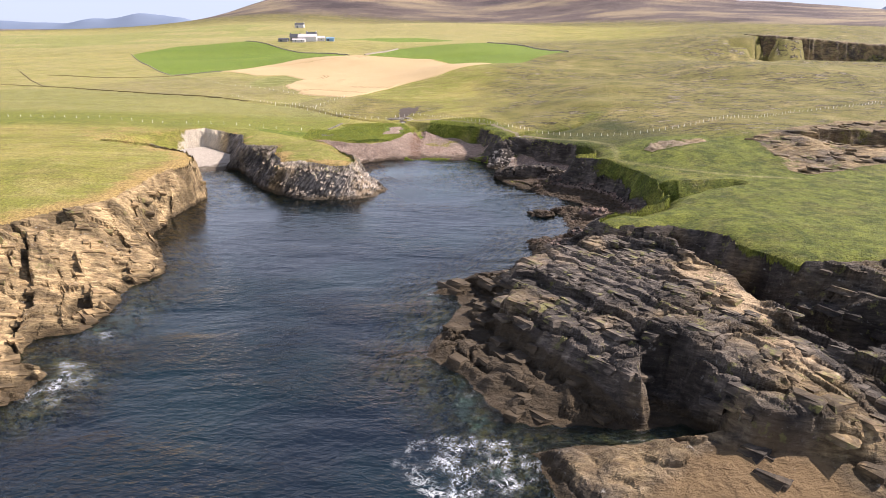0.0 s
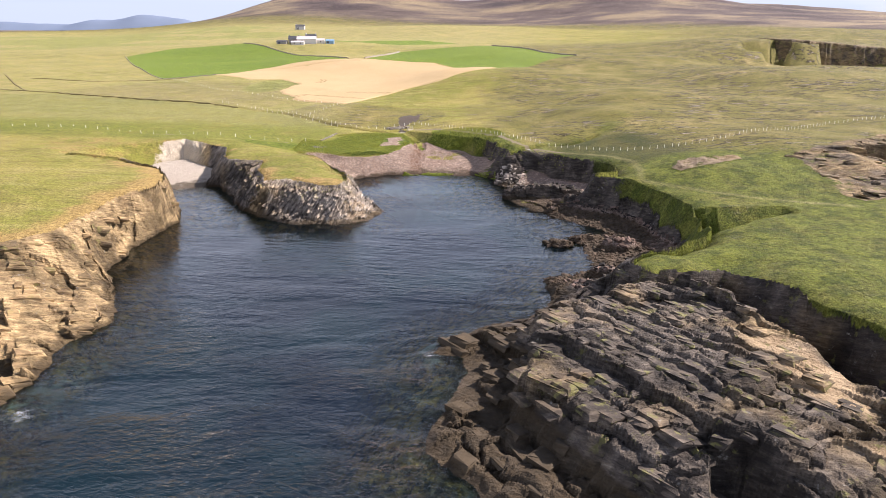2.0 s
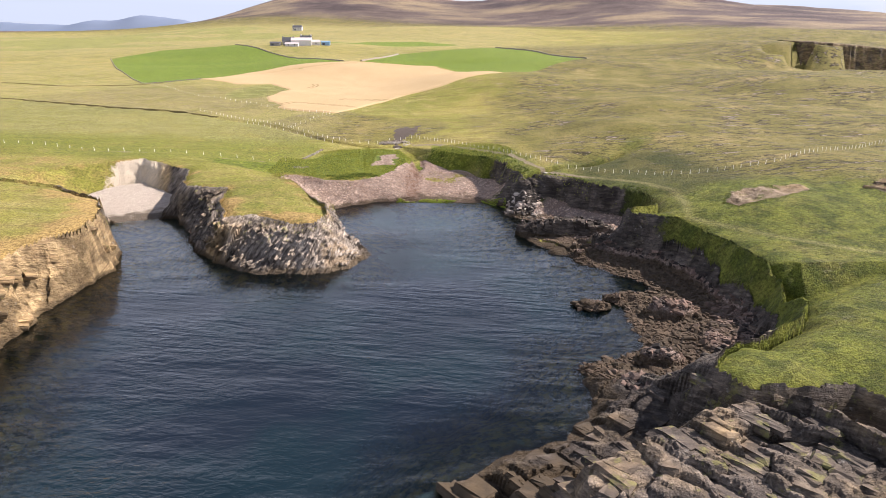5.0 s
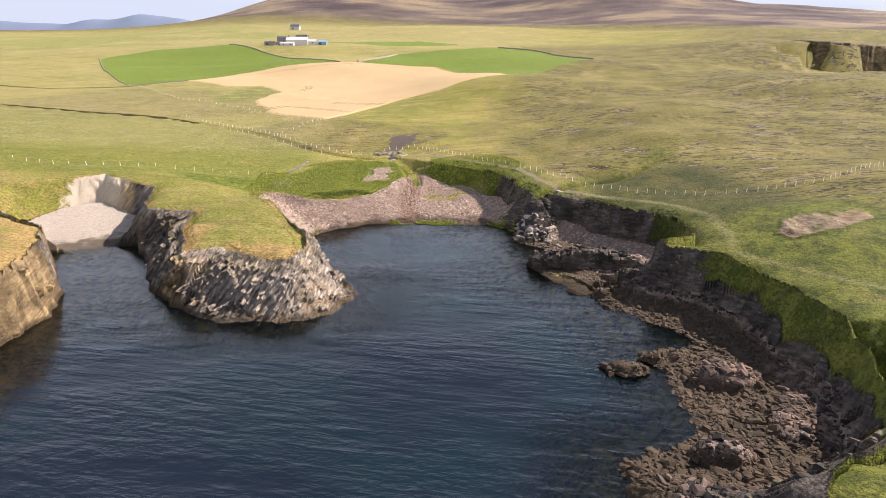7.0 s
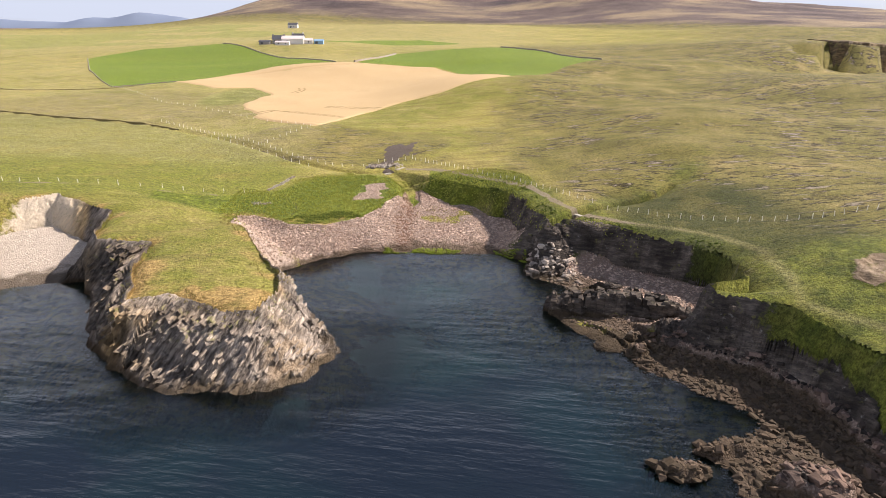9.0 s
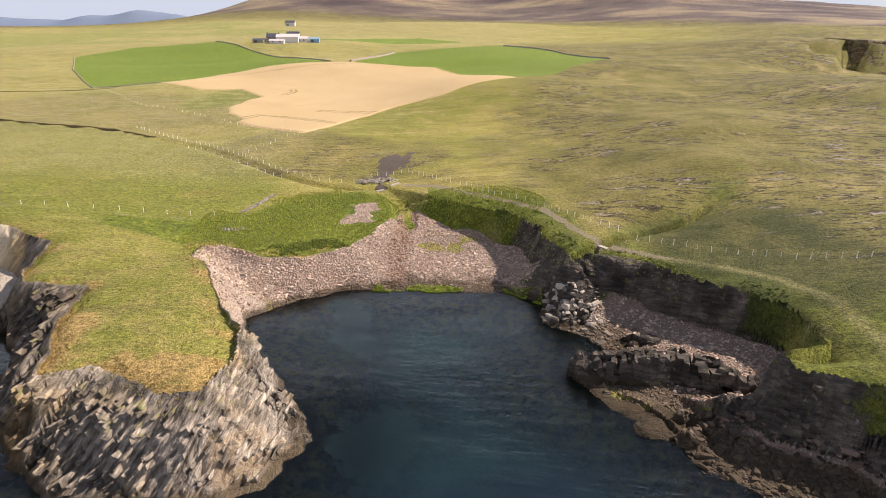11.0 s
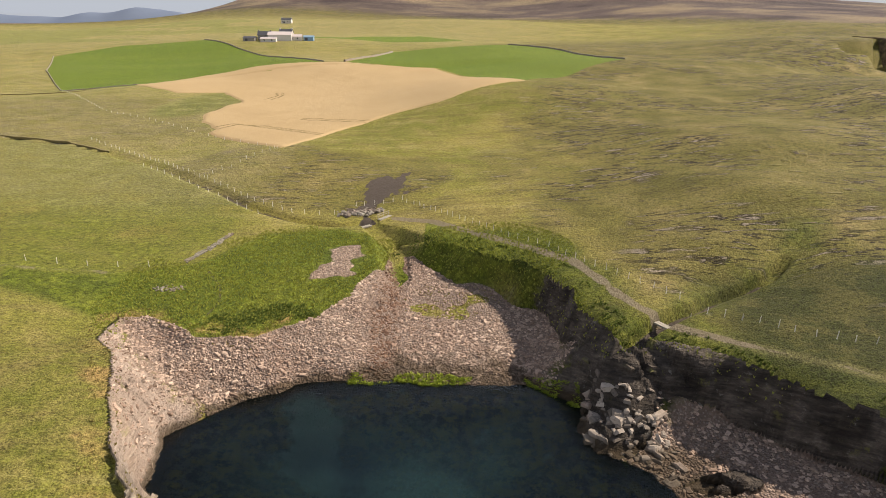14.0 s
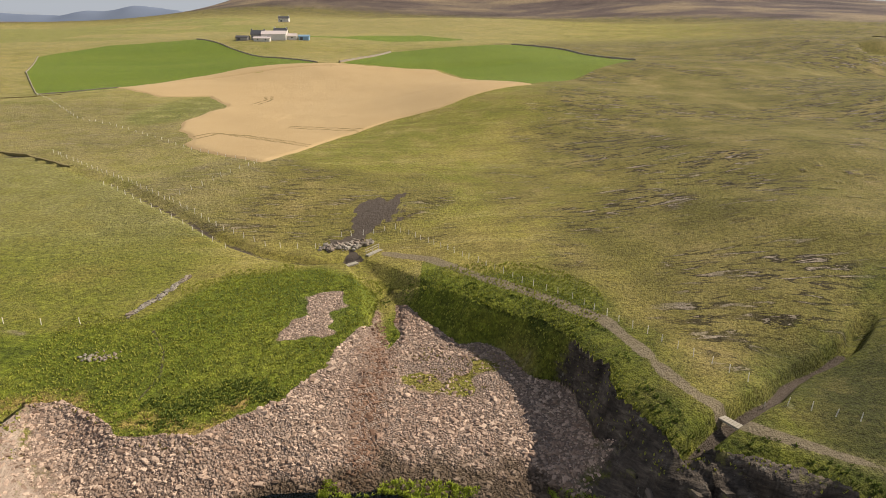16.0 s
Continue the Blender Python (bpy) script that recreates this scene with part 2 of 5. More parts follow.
def ground_material():
    s = Shader("turf_rock_and_shingle")
    rock, shingle, lush, heath = s.attr("rock"), s.attr("shingle"), s.attr("lush"), s.attr("heath")
    path, pasture, mud, dry = s.attr("path"), s.attr("pasture"), s.attr("mud"), s.attr("dry")
    n1, n2, n3 = s.noise(0.022, 5, 0.6), s.noise(0.11, 9, 0.72), s.noise(1.6, 4, 0.7)
    fine = s.noise(4.5, 3, 0.7, s.place((1, 1, 0.4)))
    olive = s.ramp(n1, (0.30, (0.155, 0.165, 0.025)), (0.70, (0.340, 0.275, 0.076)), (0.50, (0.230, 0.218, 0.043)))
    straw = s.mix(s.math("MULTIPLY", s.step(n2, 0.40, 0.68), 0.75), olive, (0.31, 0.25, 0.085))
    brown = s.ramp(s.noise(0.06, 9, 0.68), (0.28, (0.100, 0.094, 0.021)), (0.72, (0.310, 0.240, 0.098)), (0.44, (0.150, 0.132, 0.033)), (0.57, (0.200, 0.168, 0.054)))
    streak = s.noise(0.17, 6, 0.66, s.place((0.8, 3.4, 1), (0, 0, 8)), 0.8)
    patch = s.step(s.noise(0.017, 5, 0.65), 0.42, 0.52)
    brown = s.mix(s.math("MULTIPLY", s.math("MULTIPLY", s.step(streak, 0.522, 0.538), patch), 0.92), brown, (0.026, 0.020, 0.012))
    brown = s.mix(s.math("MULTIPLY", s.math("MULTIPLY", s.step(streak, 0.60, 0.612), patch), 0.9), brown, (0.30, 0.25, 0.20))
    bent = s.noise(0.085, 7, 0.68, s.place((0.55, 2.4, 1), (0, 0, -4)), 0.5)
    straw = s.mix(s.math("MULTIPLY", s.step(bent, 0.52, 0.60), 0.42), straw, (0.150, 0.118, 0.040))
    straw = s.mix(s.math("MULTIPLY", s.step(bent, 0.46, 0.38), 0.35), straw, (0.36, 0.31, 0.12))
    green = s.ramp(n2, (0.30, (0.085, 0.115, 0.012)), (0.70, (0.250, 0.265, 0.036)), (0.5, (0.150, 0.180, 0.018)))
    tufts = s.cells(0.75, s.place((1, 1, 0.5)))[0]
    green = s.mix(s.math("MULTIPLY", s.step(tufts, 0.25, 0.75), 0.45), green, (0.036, 0.048, 0.009))
    edge = s.math("MULTIPLY", s.math("SUBTRACT", n2, 0.5), 0.9)
    moor = s.ramp(s.noise(0.007, 6, 0.62, s.place((0.6, 1.3, 1))), (0.36, (0.062, 0.045, 0.046)), (0.64, (0.255, 0.195, 0.120)), (0.5, (0.125, 0.093, 0.080)))
    brown = s.mix(s.step(s.math("ADD", heath, s.math("MULTIPLY", edge, 0.5)), 0.82, 0.98), brown, moor)
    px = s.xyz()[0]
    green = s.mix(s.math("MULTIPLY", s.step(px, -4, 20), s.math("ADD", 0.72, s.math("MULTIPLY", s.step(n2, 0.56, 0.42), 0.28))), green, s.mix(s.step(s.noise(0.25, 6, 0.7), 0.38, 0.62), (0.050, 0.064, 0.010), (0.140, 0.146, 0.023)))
    py = s.xyz()[1]
    # rank: grass darkened beyond the creek, partly to stand for its shaded slope
    rank = s.math("MULTIPLY", s.math("MULTIPLY", s.step(px, 33, 42), s.step(px, 84, 66)), s.math("MULTIPLY", s.step(py, 250, 240), s.step(py, 196, 206)))
    g = s.mix(s.step(s.math("ADD", heath, edge), 0.22, 0.80), straw, brown)
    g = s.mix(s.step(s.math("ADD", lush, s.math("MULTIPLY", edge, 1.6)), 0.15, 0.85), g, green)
    g = s.mix(s.math("MULTIPLY", rank, s.math("ADD", 0.60, s.math("MULTIPLY", s.step(n2, 0.58, 0.44), 0.32))), g, (0.044, 0.051, 0.012))
    # dry: pale grass and track, and far off haze painted as pale grass
    g = s.mix(s.step(s.math("ADD", dry, s.math("MULTIPLY", edge, 0.8)), 0.1, 0.9), g, s.mix(n2, (0.27, 0.225, 0.095), (0.40, 0.345, 0.170)))
    g = s.mix(s.step(s.math("ADD", s.attr("rust"), s.math("MULTIPLY", edge, 1.8)), 0.38, 0.85), g, s.mix(n3, (0.26, 0.165, 0.055), (0.40, 0.285, 0.105)))
    field = s.mix(s.noise(0.02, 6, 0.6, s.place((0.5, 2.0, 1))), (0.105, 0.170, 0.016), (0.185, 0.225, 0.034))
    g = s.mix(s.step(pasture, -0.6, 0.6), g, field)
    shade = s.math("ADD", 0.30, s.math("MULTIPLY", s.math("ADD", s.step(n3, 0.30, 0.70), s.math("MULTIPLY", s.step(fine, 0.34, 0.66), 0.9)), 0.70))
    g = s.mix(1.0, g, s.mix(0.0, shade, shade), "MULTIPLY")
    track = s.mix(0.15, s.mix(n3, (0.15, 0.115, 0.078), (0.32, 0.262, 0.19)), g)
    g = s.mix(s.step(s.math("ADD", path, s.math("MULTIPLY", edge, 1.4)), 0.42, 0.62), g, track)
    g = s.mix(s.step(s.math("ADD", mud, edge), 0.42, 0.6), g, s.mix(n3, (0.045, 0.036, 0.028), (0.15, 0.12, 0.098)))
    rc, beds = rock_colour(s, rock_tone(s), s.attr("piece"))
    rc = s.mix(s.math("MULTIPLY", s.attr("ochre"), 0.85), rc, s.mix(s.attr("piece"), (0.30, 0.205, 0.115), (0.58, 0.43, 0.265)))
    rc = s.mix(s.math("MULTIPLY", s.attr("wash"), 0.85), rc, s.mix(n2, (0.15, 0.095, 0.045), (0.27, 0.18, 0.09)))
    lich = s.math("MULTIPLY", s.step(s.noise(0.5, 4, 0.7), 0.58, 0.68), s.step(s.height(), 3.0, 6.0))
    rc = s.mix(s.math("MULTIPLY", lich, 0.65), rc, (0.20, 0.19, 0.06))
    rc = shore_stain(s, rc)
    g = s.mix(s.step(s.math("ADD", rock, s.math("MULTIPLY", s.math("SUBTRACT", s.noise(0.45, 4, 0.7), 0.5), 1.1)), 0.36, 0.62), g, rc)
    stone = s.cells(3.4, s.place((1, 1, 0.6)))
    sc = s.mix(stone[1], (0.26, 0.20, 0.165), (0.47, 0.375, 0.31))
    sc = s.mix(s.step(stone[0], 0.25, 0.55), sc, (0.25, 0.185, 0.145))
    sc = s.mix(s.math("MULTIPLY", s.step(n2, 0.45, 0.65), 0.4), sc, (0.30, 0.20, 0.15))
    sc = s.mix(s.math("MULTIPLY", s.step(px, -70, -78), 0.75), sc, s.mix(stone[1], (0.50, 0.42, 0.33), (0.76, 0.68, 0.57)))
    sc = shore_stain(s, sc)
    g = s.mix(s.step(s.math("ADD", shingle, s.math("MULTIPLY", edge, 1.2)), 0.35, 0.6), g, sc)
    clump = s.cells(0.55, s.place((1, 1, 0.2)))
    kelp = s.mix(s.math("MULTIPLY", s.step(s.noise(0.5, 5, 0.7), 0.44, 0.60), s.step(clump[0], 1.1, 0.5)), s.mix(s.step(s.noise(0.7, 4, 0.7), 0.42, 0.62), (0.050, 0.048, 0.036), (0.22, 0.175, 0.120)), (0.36, 0.230, 0.075))
    bed = s.mix(s.step(s.math("ADD", s.noise(0.10, 6, 0.65), s.math("MULTIPLY", s.attr("sand"), 0.30)), 0.60, 0.74), kelp, (0.50, 0.54, 0.40))
    g = s.mix(s.step(s.height(), -0.05, -0.5), g, bed)
    hgt = s.math("ADD", s.math("MULTIPLY", fine, 0.5), s.math("MULTIPLY", s.math("MULTIPLY", beds, rock), 2.2))
    hgt = s.math("ADD", hgt, s.math("MULTIPLY", s.math("SUBTRACT", 0.6, stone[0]), s.math("MULTIPLY", shingle, 0.8)))
    hgt = s.math("ADD", hgt, s.math("MULTIPLY", n3, 0.8))
    s.surface(g, 0.9, s.bump(hgt, 1.0, 0.5), 0.0, 0.18)
    return s.m


def water_material():
    s = Shader("sea_water")
    depth, foam = s.attr("depth"), s.attr("foam")
    w1 = s.noise(0.42, 4, 0.55, s.frame_of((0.62, 1.35, 1), (0, 0, 10)), 0.4)
    w2 = s.noise(1.25, 4, 0.6, s.frame_of((0.6, 1.3, 1), (0, 0, -12)), 0.5)
    swell = s.noise(0.13, 2, 0.5, s.place((0.35, 1.2, 1), (0, 0, 6)))
    train = s.noise(0.62, 3, 0.5, s.frame_of((0.22, 1.25, 1), (0, 0, -9)), 0.25)
    calm = s.attr("calm")
    h = s.math("ADD", s.math("ADD", s.math("MULTIPLY", w1, 1.0), s.math("MULTIPLY", w2, 0.55)), s.math("MULTIPLY", swell, 0.7))
    gust = s.math("ADD", 0.35, s.math("MULTIPLY", s.step(s.noise(0.03, 3, 0.6, s.place((0.6, 1.6, 1))), 0.36, 0.62), 0.95))
    h = s.math("MULTIPLY", s.math("MULTIPLY", h, gust), s.math("SUBTRACT", 1.0, s.math("MULTIPLY", calm, 0.88)))
    h = s.math("ADD", h, s.math("MULTIPLY", s.math("MULTIPLY", train, calm), s.math("MULTIPLY", gust, s.math("SUBTRACT", 0.24, s.math("MULTIPLY", s.step(s.xyz()[1], 176, 212), 0.17)))))
    nrm = s.bump(h, 1.0, 0.62)
    deep = s.mix(s.step(s.noise(0.035, 3), 0.40, 0.62), (0.007, 0.012, 0.020), (0.006, 0.016, 0.022))
    deep = s.mix(s.step(s.xyz()[1], 160, 205), deep, s.mix(s.step(s.noise(0.06, 4, 0.6), 0.40, 0.62), (0.009, 0.020, 0.026), (0.017, 0.040, 0.042)))
    body = s.t.nodes.new("ShaderNodeBsdfDiffuse")
    s.put(body.inputs[0], deep)
    s.put(body.inputs["Normal"], nrm)
    clear = s.t.nodes.new("ShaderNodeBsdfTransparent")
    s.put(clear.inputs[0], (0.67, 0.85, 0.78))
    m1 = s.t.nodes.new("ShaderNodeMixShader")
    s.put(m1.inputs[0], s.step(depth, -0.2, 6.6))
    s.t.links.new(clear.outputs[0], m1.inputs[1])
    s.t.links.new(body.outputs[0], m1.inputs[2])
    gloss = s.t.nodes.new("ShaderNodeBsdfGlossy")
    gloss.inputs["Roughness"].default_value = 0.035
    s.put(gloss.inputs["Normal"], nrm)
    fres = s.t.nodes.new("ShaderNodeFresnel")
    fres.inputs[0].default_value = 1.47
    s.put(fres.inputs["Normal"], nrm)
    m2 = s.t.nodes.new("ShaderNodeMixShader")
    s.put(m2.inputs[0], fres.outputs[0])
    s.t.links.new(m1.outputs[0], m2.inputs[1])
    s.t.links.new(gloss.outputs[0], m2.inputs[2])
    white = s.t.nodes.new("ShaderNodeBsdfDiffuse")
    s.put(white.inputs[0], (0.78, 0.80, 0.80))
    torn = s.math("ADD", s.math("MULTIPLY", s.noise(0.30, 5, 0.65), 0.5), s.math("MULTIPLY", s.math("SUBTRACT", 0.92, s.math("MULTIPLY", s.math("ABSOLUTE", s.math("SUBTRACT", s.noise(0.8, 7, 0.7, None, 1.5), 0.5)), 4.0)), 0.5))
    f = s.math("MULTIPLY", s.step(s.math("ADD", s.math("MULTIPLY", foam, 0.17), torn), 0.80, 0.98), 0.92)
    m3 = s.t.nodes.new("ShaderNodeMixShader")
    s.put(m3.inputs[0], f)
    s.t.links.new(m2.outputs[0], m3.inputs[1])
    s.t.links.new(white.outputs[0], m3.inputs[2])
    s.t.links.new(m3.outputs[0], s.out.inputs[0])
    return s.m


def crop_material():
    s = Shader("ripe_barley")
    n, f = s.noise(0.03, 4, 0.5), s.noise(1.1, 4, 0.7, s.place((0.25, 2.2, 1), (0, 0, 24)))
    c = s.mix(n, (0.44, 0.312, 0.158), (0.515, 0.378, 0.205))
    c = s.mix(s.math("MULTIPLY", s.step(f, 0.55, 0.75), 0.3), c, (0.38, 0.27, 0.11))
    c = s.mix(s.math("MULTIPLY", s.step(s.attr("wheeling"), 0.3, 0.7), 0.8), c, (0.20, 0.15, 0.06))
    s.surface(c, 0.9, s.bump(s.noise(3.0, 3, 0.7), 0.8, 0.25), 0, 0.15)
    return s.m


def stone_material(name, lo, hi, stain=True, island=True, skew=1.0):
    s = Shader(name)
    r = s.math("POWER", s.island() if island else s.random(), skew)
    c = s.mix(r, lo, hi)
    c = s.mix(s.math("MULTIPLY", s.step(s.noise(3.0, 4, 0.7), 0.5, 0.7), 0.5), c, tuple(0.45 * v for v in lo))
    c = s.mix(s.math("MULTIPLY", s.step(s.noise(0.12, 3), 0.45, 0.62), 0.35), c, (0.27, 0.17, 0.12))
    if stain:
        x, y, _ = s.xyz()
        run = s.step(s.math("ABSOLUTE", s.math("ADD", s.math("ADD", x, 11.0), s.math("MULTIPLY", s.math("SUBTRACT", s.noise(0.25, 3), 0.5), 5.0))), 3.2, 0.6)
        c = s.mix(s.math("MULTIPLY", s.math("MULTIPLY", run, s.step(y, 221, 226)), 0.85), c, s.mix(r, (0.11, 0.056, 0.034), (0.25, 0.140, 0.088)))
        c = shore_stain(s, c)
    s.surface(c, 0.85, s.bump(s.noise(5.0, 4, 0.7), 0.6, 0.08), 0, 0.25)
    return s.m


def plain_material(name, lo, hi, rough=0.8, scale=2.0, metal=0.0):
    s = Shader(name)
    s.surface(s.mix(s.noise(scale, 5, 0.65), lo, hi), rough, s.bump(s.noise(scale * 4, 4, 0.6), 0.4, 0.03), metal, 0.3)
    return s.m


def slab_material(name):
    s = Shader(name)
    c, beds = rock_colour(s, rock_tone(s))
    r = s.math("ADD", s.math("MULTIPLY", s.island(), 0.55), s.math("MULTIPLY", s.random(), 0.35))
    c = s.mix(1.0, c, s.mix(s.math("ADD", r, 0.05), (0.45, 0.44, 0.43), (0.98, 0.95, 0.91)), "MULTIPLY")
    lich = s.math("MULTIPLY", s.step(s.noise(0.4, 4, 0.7), 0.54, 0.64), s.step(s.height(), 3.5, 6.0))
    c = s.mix(s.math("MULTIPLY", lich, 0.6), c, (0.21, 0.20, 0.06))
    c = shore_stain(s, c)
    s.surface(c, 0.82, s.bump(s.math("ADD", beds, s.noise(3.5, 4, 0.7)), 0.7, 0.15), 0, 0.25)
    return s.m


# far hills: the haze of distance is put into the base colour
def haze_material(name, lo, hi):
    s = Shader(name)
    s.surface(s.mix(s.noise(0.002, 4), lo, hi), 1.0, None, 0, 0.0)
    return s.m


M_SLAB = slab_material("bedded_rock")
M_STONE = stone_material("pink_beach_stone", (0.24, 0.166, 0.122), (0.69, 0.525, 0.41), True, False)
M_STONES = stone_material("pink_beach_stones", (0.24, 0.166, 0.122), (0.65, 0.495, 0.385))
M_PALE = stone_material("pale_shingle", (0.62, 0.54, 0.45), (0.86, 0.79, 0.69))
M_BOULDER = stone_material("dark_boulder", (0.020, 0.017, 0.015), (0.24, 0.165, 0.128), True, False, 2.4)
M_BOULDERS = stone_material("dark_boulders", (0.020, 0.017, 0.015), (0.24, 0.165, 0.128), True, True, 2.4)
M_FALLEN = stone_material("fallen_block", (0.12, 0.10, 0.082), (0.50, 0.425, 0.35), True, False)
M_FALLENS = stone_material("fallen_blocks", (0.12, 0.10, 0.082), (0.50, 0.425, 0.35))
M_WALLSTONE = stone_material("dry_stone", (0.16, 0.14, 0.11), (0.40, 0.36, 0.30), False)
M_POST = plain_material("weathered_post", (0.78, 0.74, 0.66), (0.92, 0.89, 0.82))
M_TIMBER = plain_material("grey_timber", (0.28, 0.25, 0.20), (0.50, 0.46, 0.38), 0.8, 4.0)
M_HARL = plain_material("white_harling", (0.54, 0.51, 0.48), (0.70, 0.67, 0.63), 0.9, 0.5)
M_GREYWALL = plain_material("grey_stone_wall", (0.22, 0.20, 0.19), (0.38, 0.36, 0.33), 0.9, 0.6)
M_SLATE = plain_material("slate_roof", (0.06, 0.06, 0.07), (0.14, 0.14, 0.15), 0.6, 0.8)
M_SHEET = plain_material("pale_sheet_roof", (0.56, 0.48, 0.46), (0.70, 0.62, 0.59), 0.5, 0.5)
M_BLUE = plain_material("faded_blue_sheet", (0.16, 0.30, 0.46), (0.28, 0.42, 0.56), 0.5, 0.6)
M_GLASS = plain_material("dark_pane", (0.02, 0.022, 0.025), (0.04, 0.045, 0.05), 0.1, 1.0)
M_WEED = plain_material("green_weed", (0.16, 0.22, 0.016), (0.42, 0.47, 0.045), 0.6, 1.5)
M_TUFT = plain_material("rank_grass", (0.22, 0.255, 0.034), (0.48, 0.47, 0.100), 0.9, 0.35)
M_NETTLE = plain_material("nettle_leaf", (0.065, 0.098, 0.015), (0.185, 0.225, 0.042), 0.9, 0.5)
M_BENT = plain_material("dry_bent_grass", (0.20, 0.165, 0.045), (0.38, 0.31, 0.11), 0.9, 0.4)
M_BLUEHILL = haze_material("far_hill_haze", (0.150, 0.190, 0.270), (0.225, 0.265, 0.340))
M_GROUND = ground_material()
M_WATER = water_material()
M_CROP = crop_material()
# ---------- shape of the land ----------


def hash2(ix, iy, s=0):
    h = (ix.astype(np.int64) * 374761393 + iy.astype(np.int64) * 668265263 + s * 974634541) & 0x7FFFFFFF
    h = ((h ^ (h >> 13)) * 1274126177) & 0x7FFFFFFF
    return ((h ^ (h >> 16)) & 0xFFFF) / 65535.0


def vnoise(x, y, s=0):
    """Smooth value noise, -1 to 1."""
    ix, iy = np.floor(x), np.floor(y)
    u, v = x - ix, y - iy
    u, v = u * u * (3 - 2 * u), v * v * (3 - 2 * v)
    a, b = hash2(ix, iy, s), hash2(ix + 1, iy, s)
    c, d = hash2(ix, iy + 1, s), hash2(ix + 1, iy + 1, s)
    return 2 * ((a * (1 - u) + b * u) * (1 - v) + (c * (1 - u) + d * u) * v) - 1


def fbm(x, y, octaves=4, s=0, gain=0.5):
    t, amp, tot = 0.0, 1.0, 0.0
    for i in range(octaves):
        t = t + amp * vnoise(x, y, s + 17 * i)
        tot += amp
        amp *= gain
        x, y = x * 2.03 + 5.7, y * 2.03 + 3.1
    return t / tot


def sstep(a, b, v):
    t = np.clip((v - a) / (b - a), 0, 1)
    return t * t * (3 - 2 * t)


def line_dist(X, Y, pts, closed=False):
    """Distance to a polyline and the way along it (0 to 1) of the nearest point."""
    best = np.full(X.shape, 1e9)
    along = np.zeros(X.shape)
    n = len(pts) if closed else len(pts) - 1
    lens = [math.dist(pts[i], pts[(i + 1) % len(pts)]) for i in range(n)]
    total, run = sum(lens), 0.0
    for i in range(n):
        (ax, ay), (bx, by) = pts[i], pts[(i + 1) % len(pts)]
        dx, dy = bx - ax, by - ay
        t = np.clip(((X - ax) * dx + (Y - ay) * dy) / max(dx * dx + dy * dy, 1e-9), 0, 1)
        d = np.hypot(X - ax - t * dx, Y - ay - t * dy)
        near = d < best
        best = np.where(near, d, best)
        along = np.where(near, (run + t * lens[i]) / total, along)
        run += lens[i]
    return best, along


def poly_sd(X, Y, pts):
    """Signed distance to a closed outline, positive inside."""
    d, _ = line_dist(X, Y, pts, True)
    inside = np.zeros(X.shape, bool)
    for i in range(len(pts)):
        (ax, ay), (bx, by) = pts[i], pts[i - 1]
        if ay == by:
            continue
        inside ^= ((ay > Y) != (by > Y)) & (X < (bx - ax) * (Y - ay) / (by - ay) + ax)
    return np.where(inside, d, -d)


def spread(X, Y, pts):
    """A smooth surface through scattered heights."""
    num, den = 0.0, 0.0
    for px, py, pz in pts:
        eps = 5 + 0.035 * max(py, 0)
        w = 1.0 / ((X - px) ** 2 + (Y - py) ** 2 + eps * eps) ** 1.6
        num, den = num + w * pz, den + w
    return num / den


# waterline, west of the main beach and round to the east of it
SHORE_W = [(-4000, -250), (-600, 10), (-150, 52), (-85, 64), (-63, 66), (-57.5, 70.5), (-58.3, 76.6), (-66, 82), (-67, 86.5),
           (-60.3, 89.7), (-60.5, 100.7), (-62, 105), (-58, 115.5), (-62.3, 122.5), (-66.6, 131), (-72, 139.5), (-71.8, 150),
           (-71.7, 161), (-70, 172.5), (-72.5, 178), (-78.5, 188.5), (-86, 197.5), (-92.5, 201.5), (-89, 203.5), (-81, 207), (-73, 208.5),
           (-66, 198), (-58.6, 184.5), (-50.5, 176.8), (-38.8, 170.5), (-29.5, 171), (-21, 173.5), (-19.5, 178), (-16.6, 182.5),
           (-21.2, 190), (-24.5, 194.3), (-30.4, 200.4), (-33.5, 207.7), (-35.8, 215), (-29.5, 221), (-26, 224.6)]
SHORE_E = [(-19, 227.1), (-9.6, 228), (0, 226.7), (9.3, 226.6), (16.6, 222.7), (16.6, 214.7), (22.6, 209), (24.3, 204), (17.1, 198.5),
           (23.8, 188.5), (28.4, 184.4), (30, 178.5), (35.6, 174), (39.3, 170), (41.2, 165.5), (38.5, 162.6), (31.8, 160.6), (32.6, 153.5), (33, 147), (32.4, 141.5), (28, 138),
           (20.3, 135), (19.3, 126), (16.1, 118), (8.7, 116.5), (0.7, 110.5), (-2.1, 106), (2, 103.5), (3.5, 99), (-1.3, 89.3), (-2.8, 82.3),
           (3.9, 75.6), (8.7, 66.2), (15.8, 64.5), (23, 64), (31, 64.8), (35, 63), (28, 61.8), (10.8, 59.5), (12.9, 52), (17, 44),
           (40, 39), (46, 47), (52, 47), (56, 38), (120, 10), (400, -110), (4000, -700)]
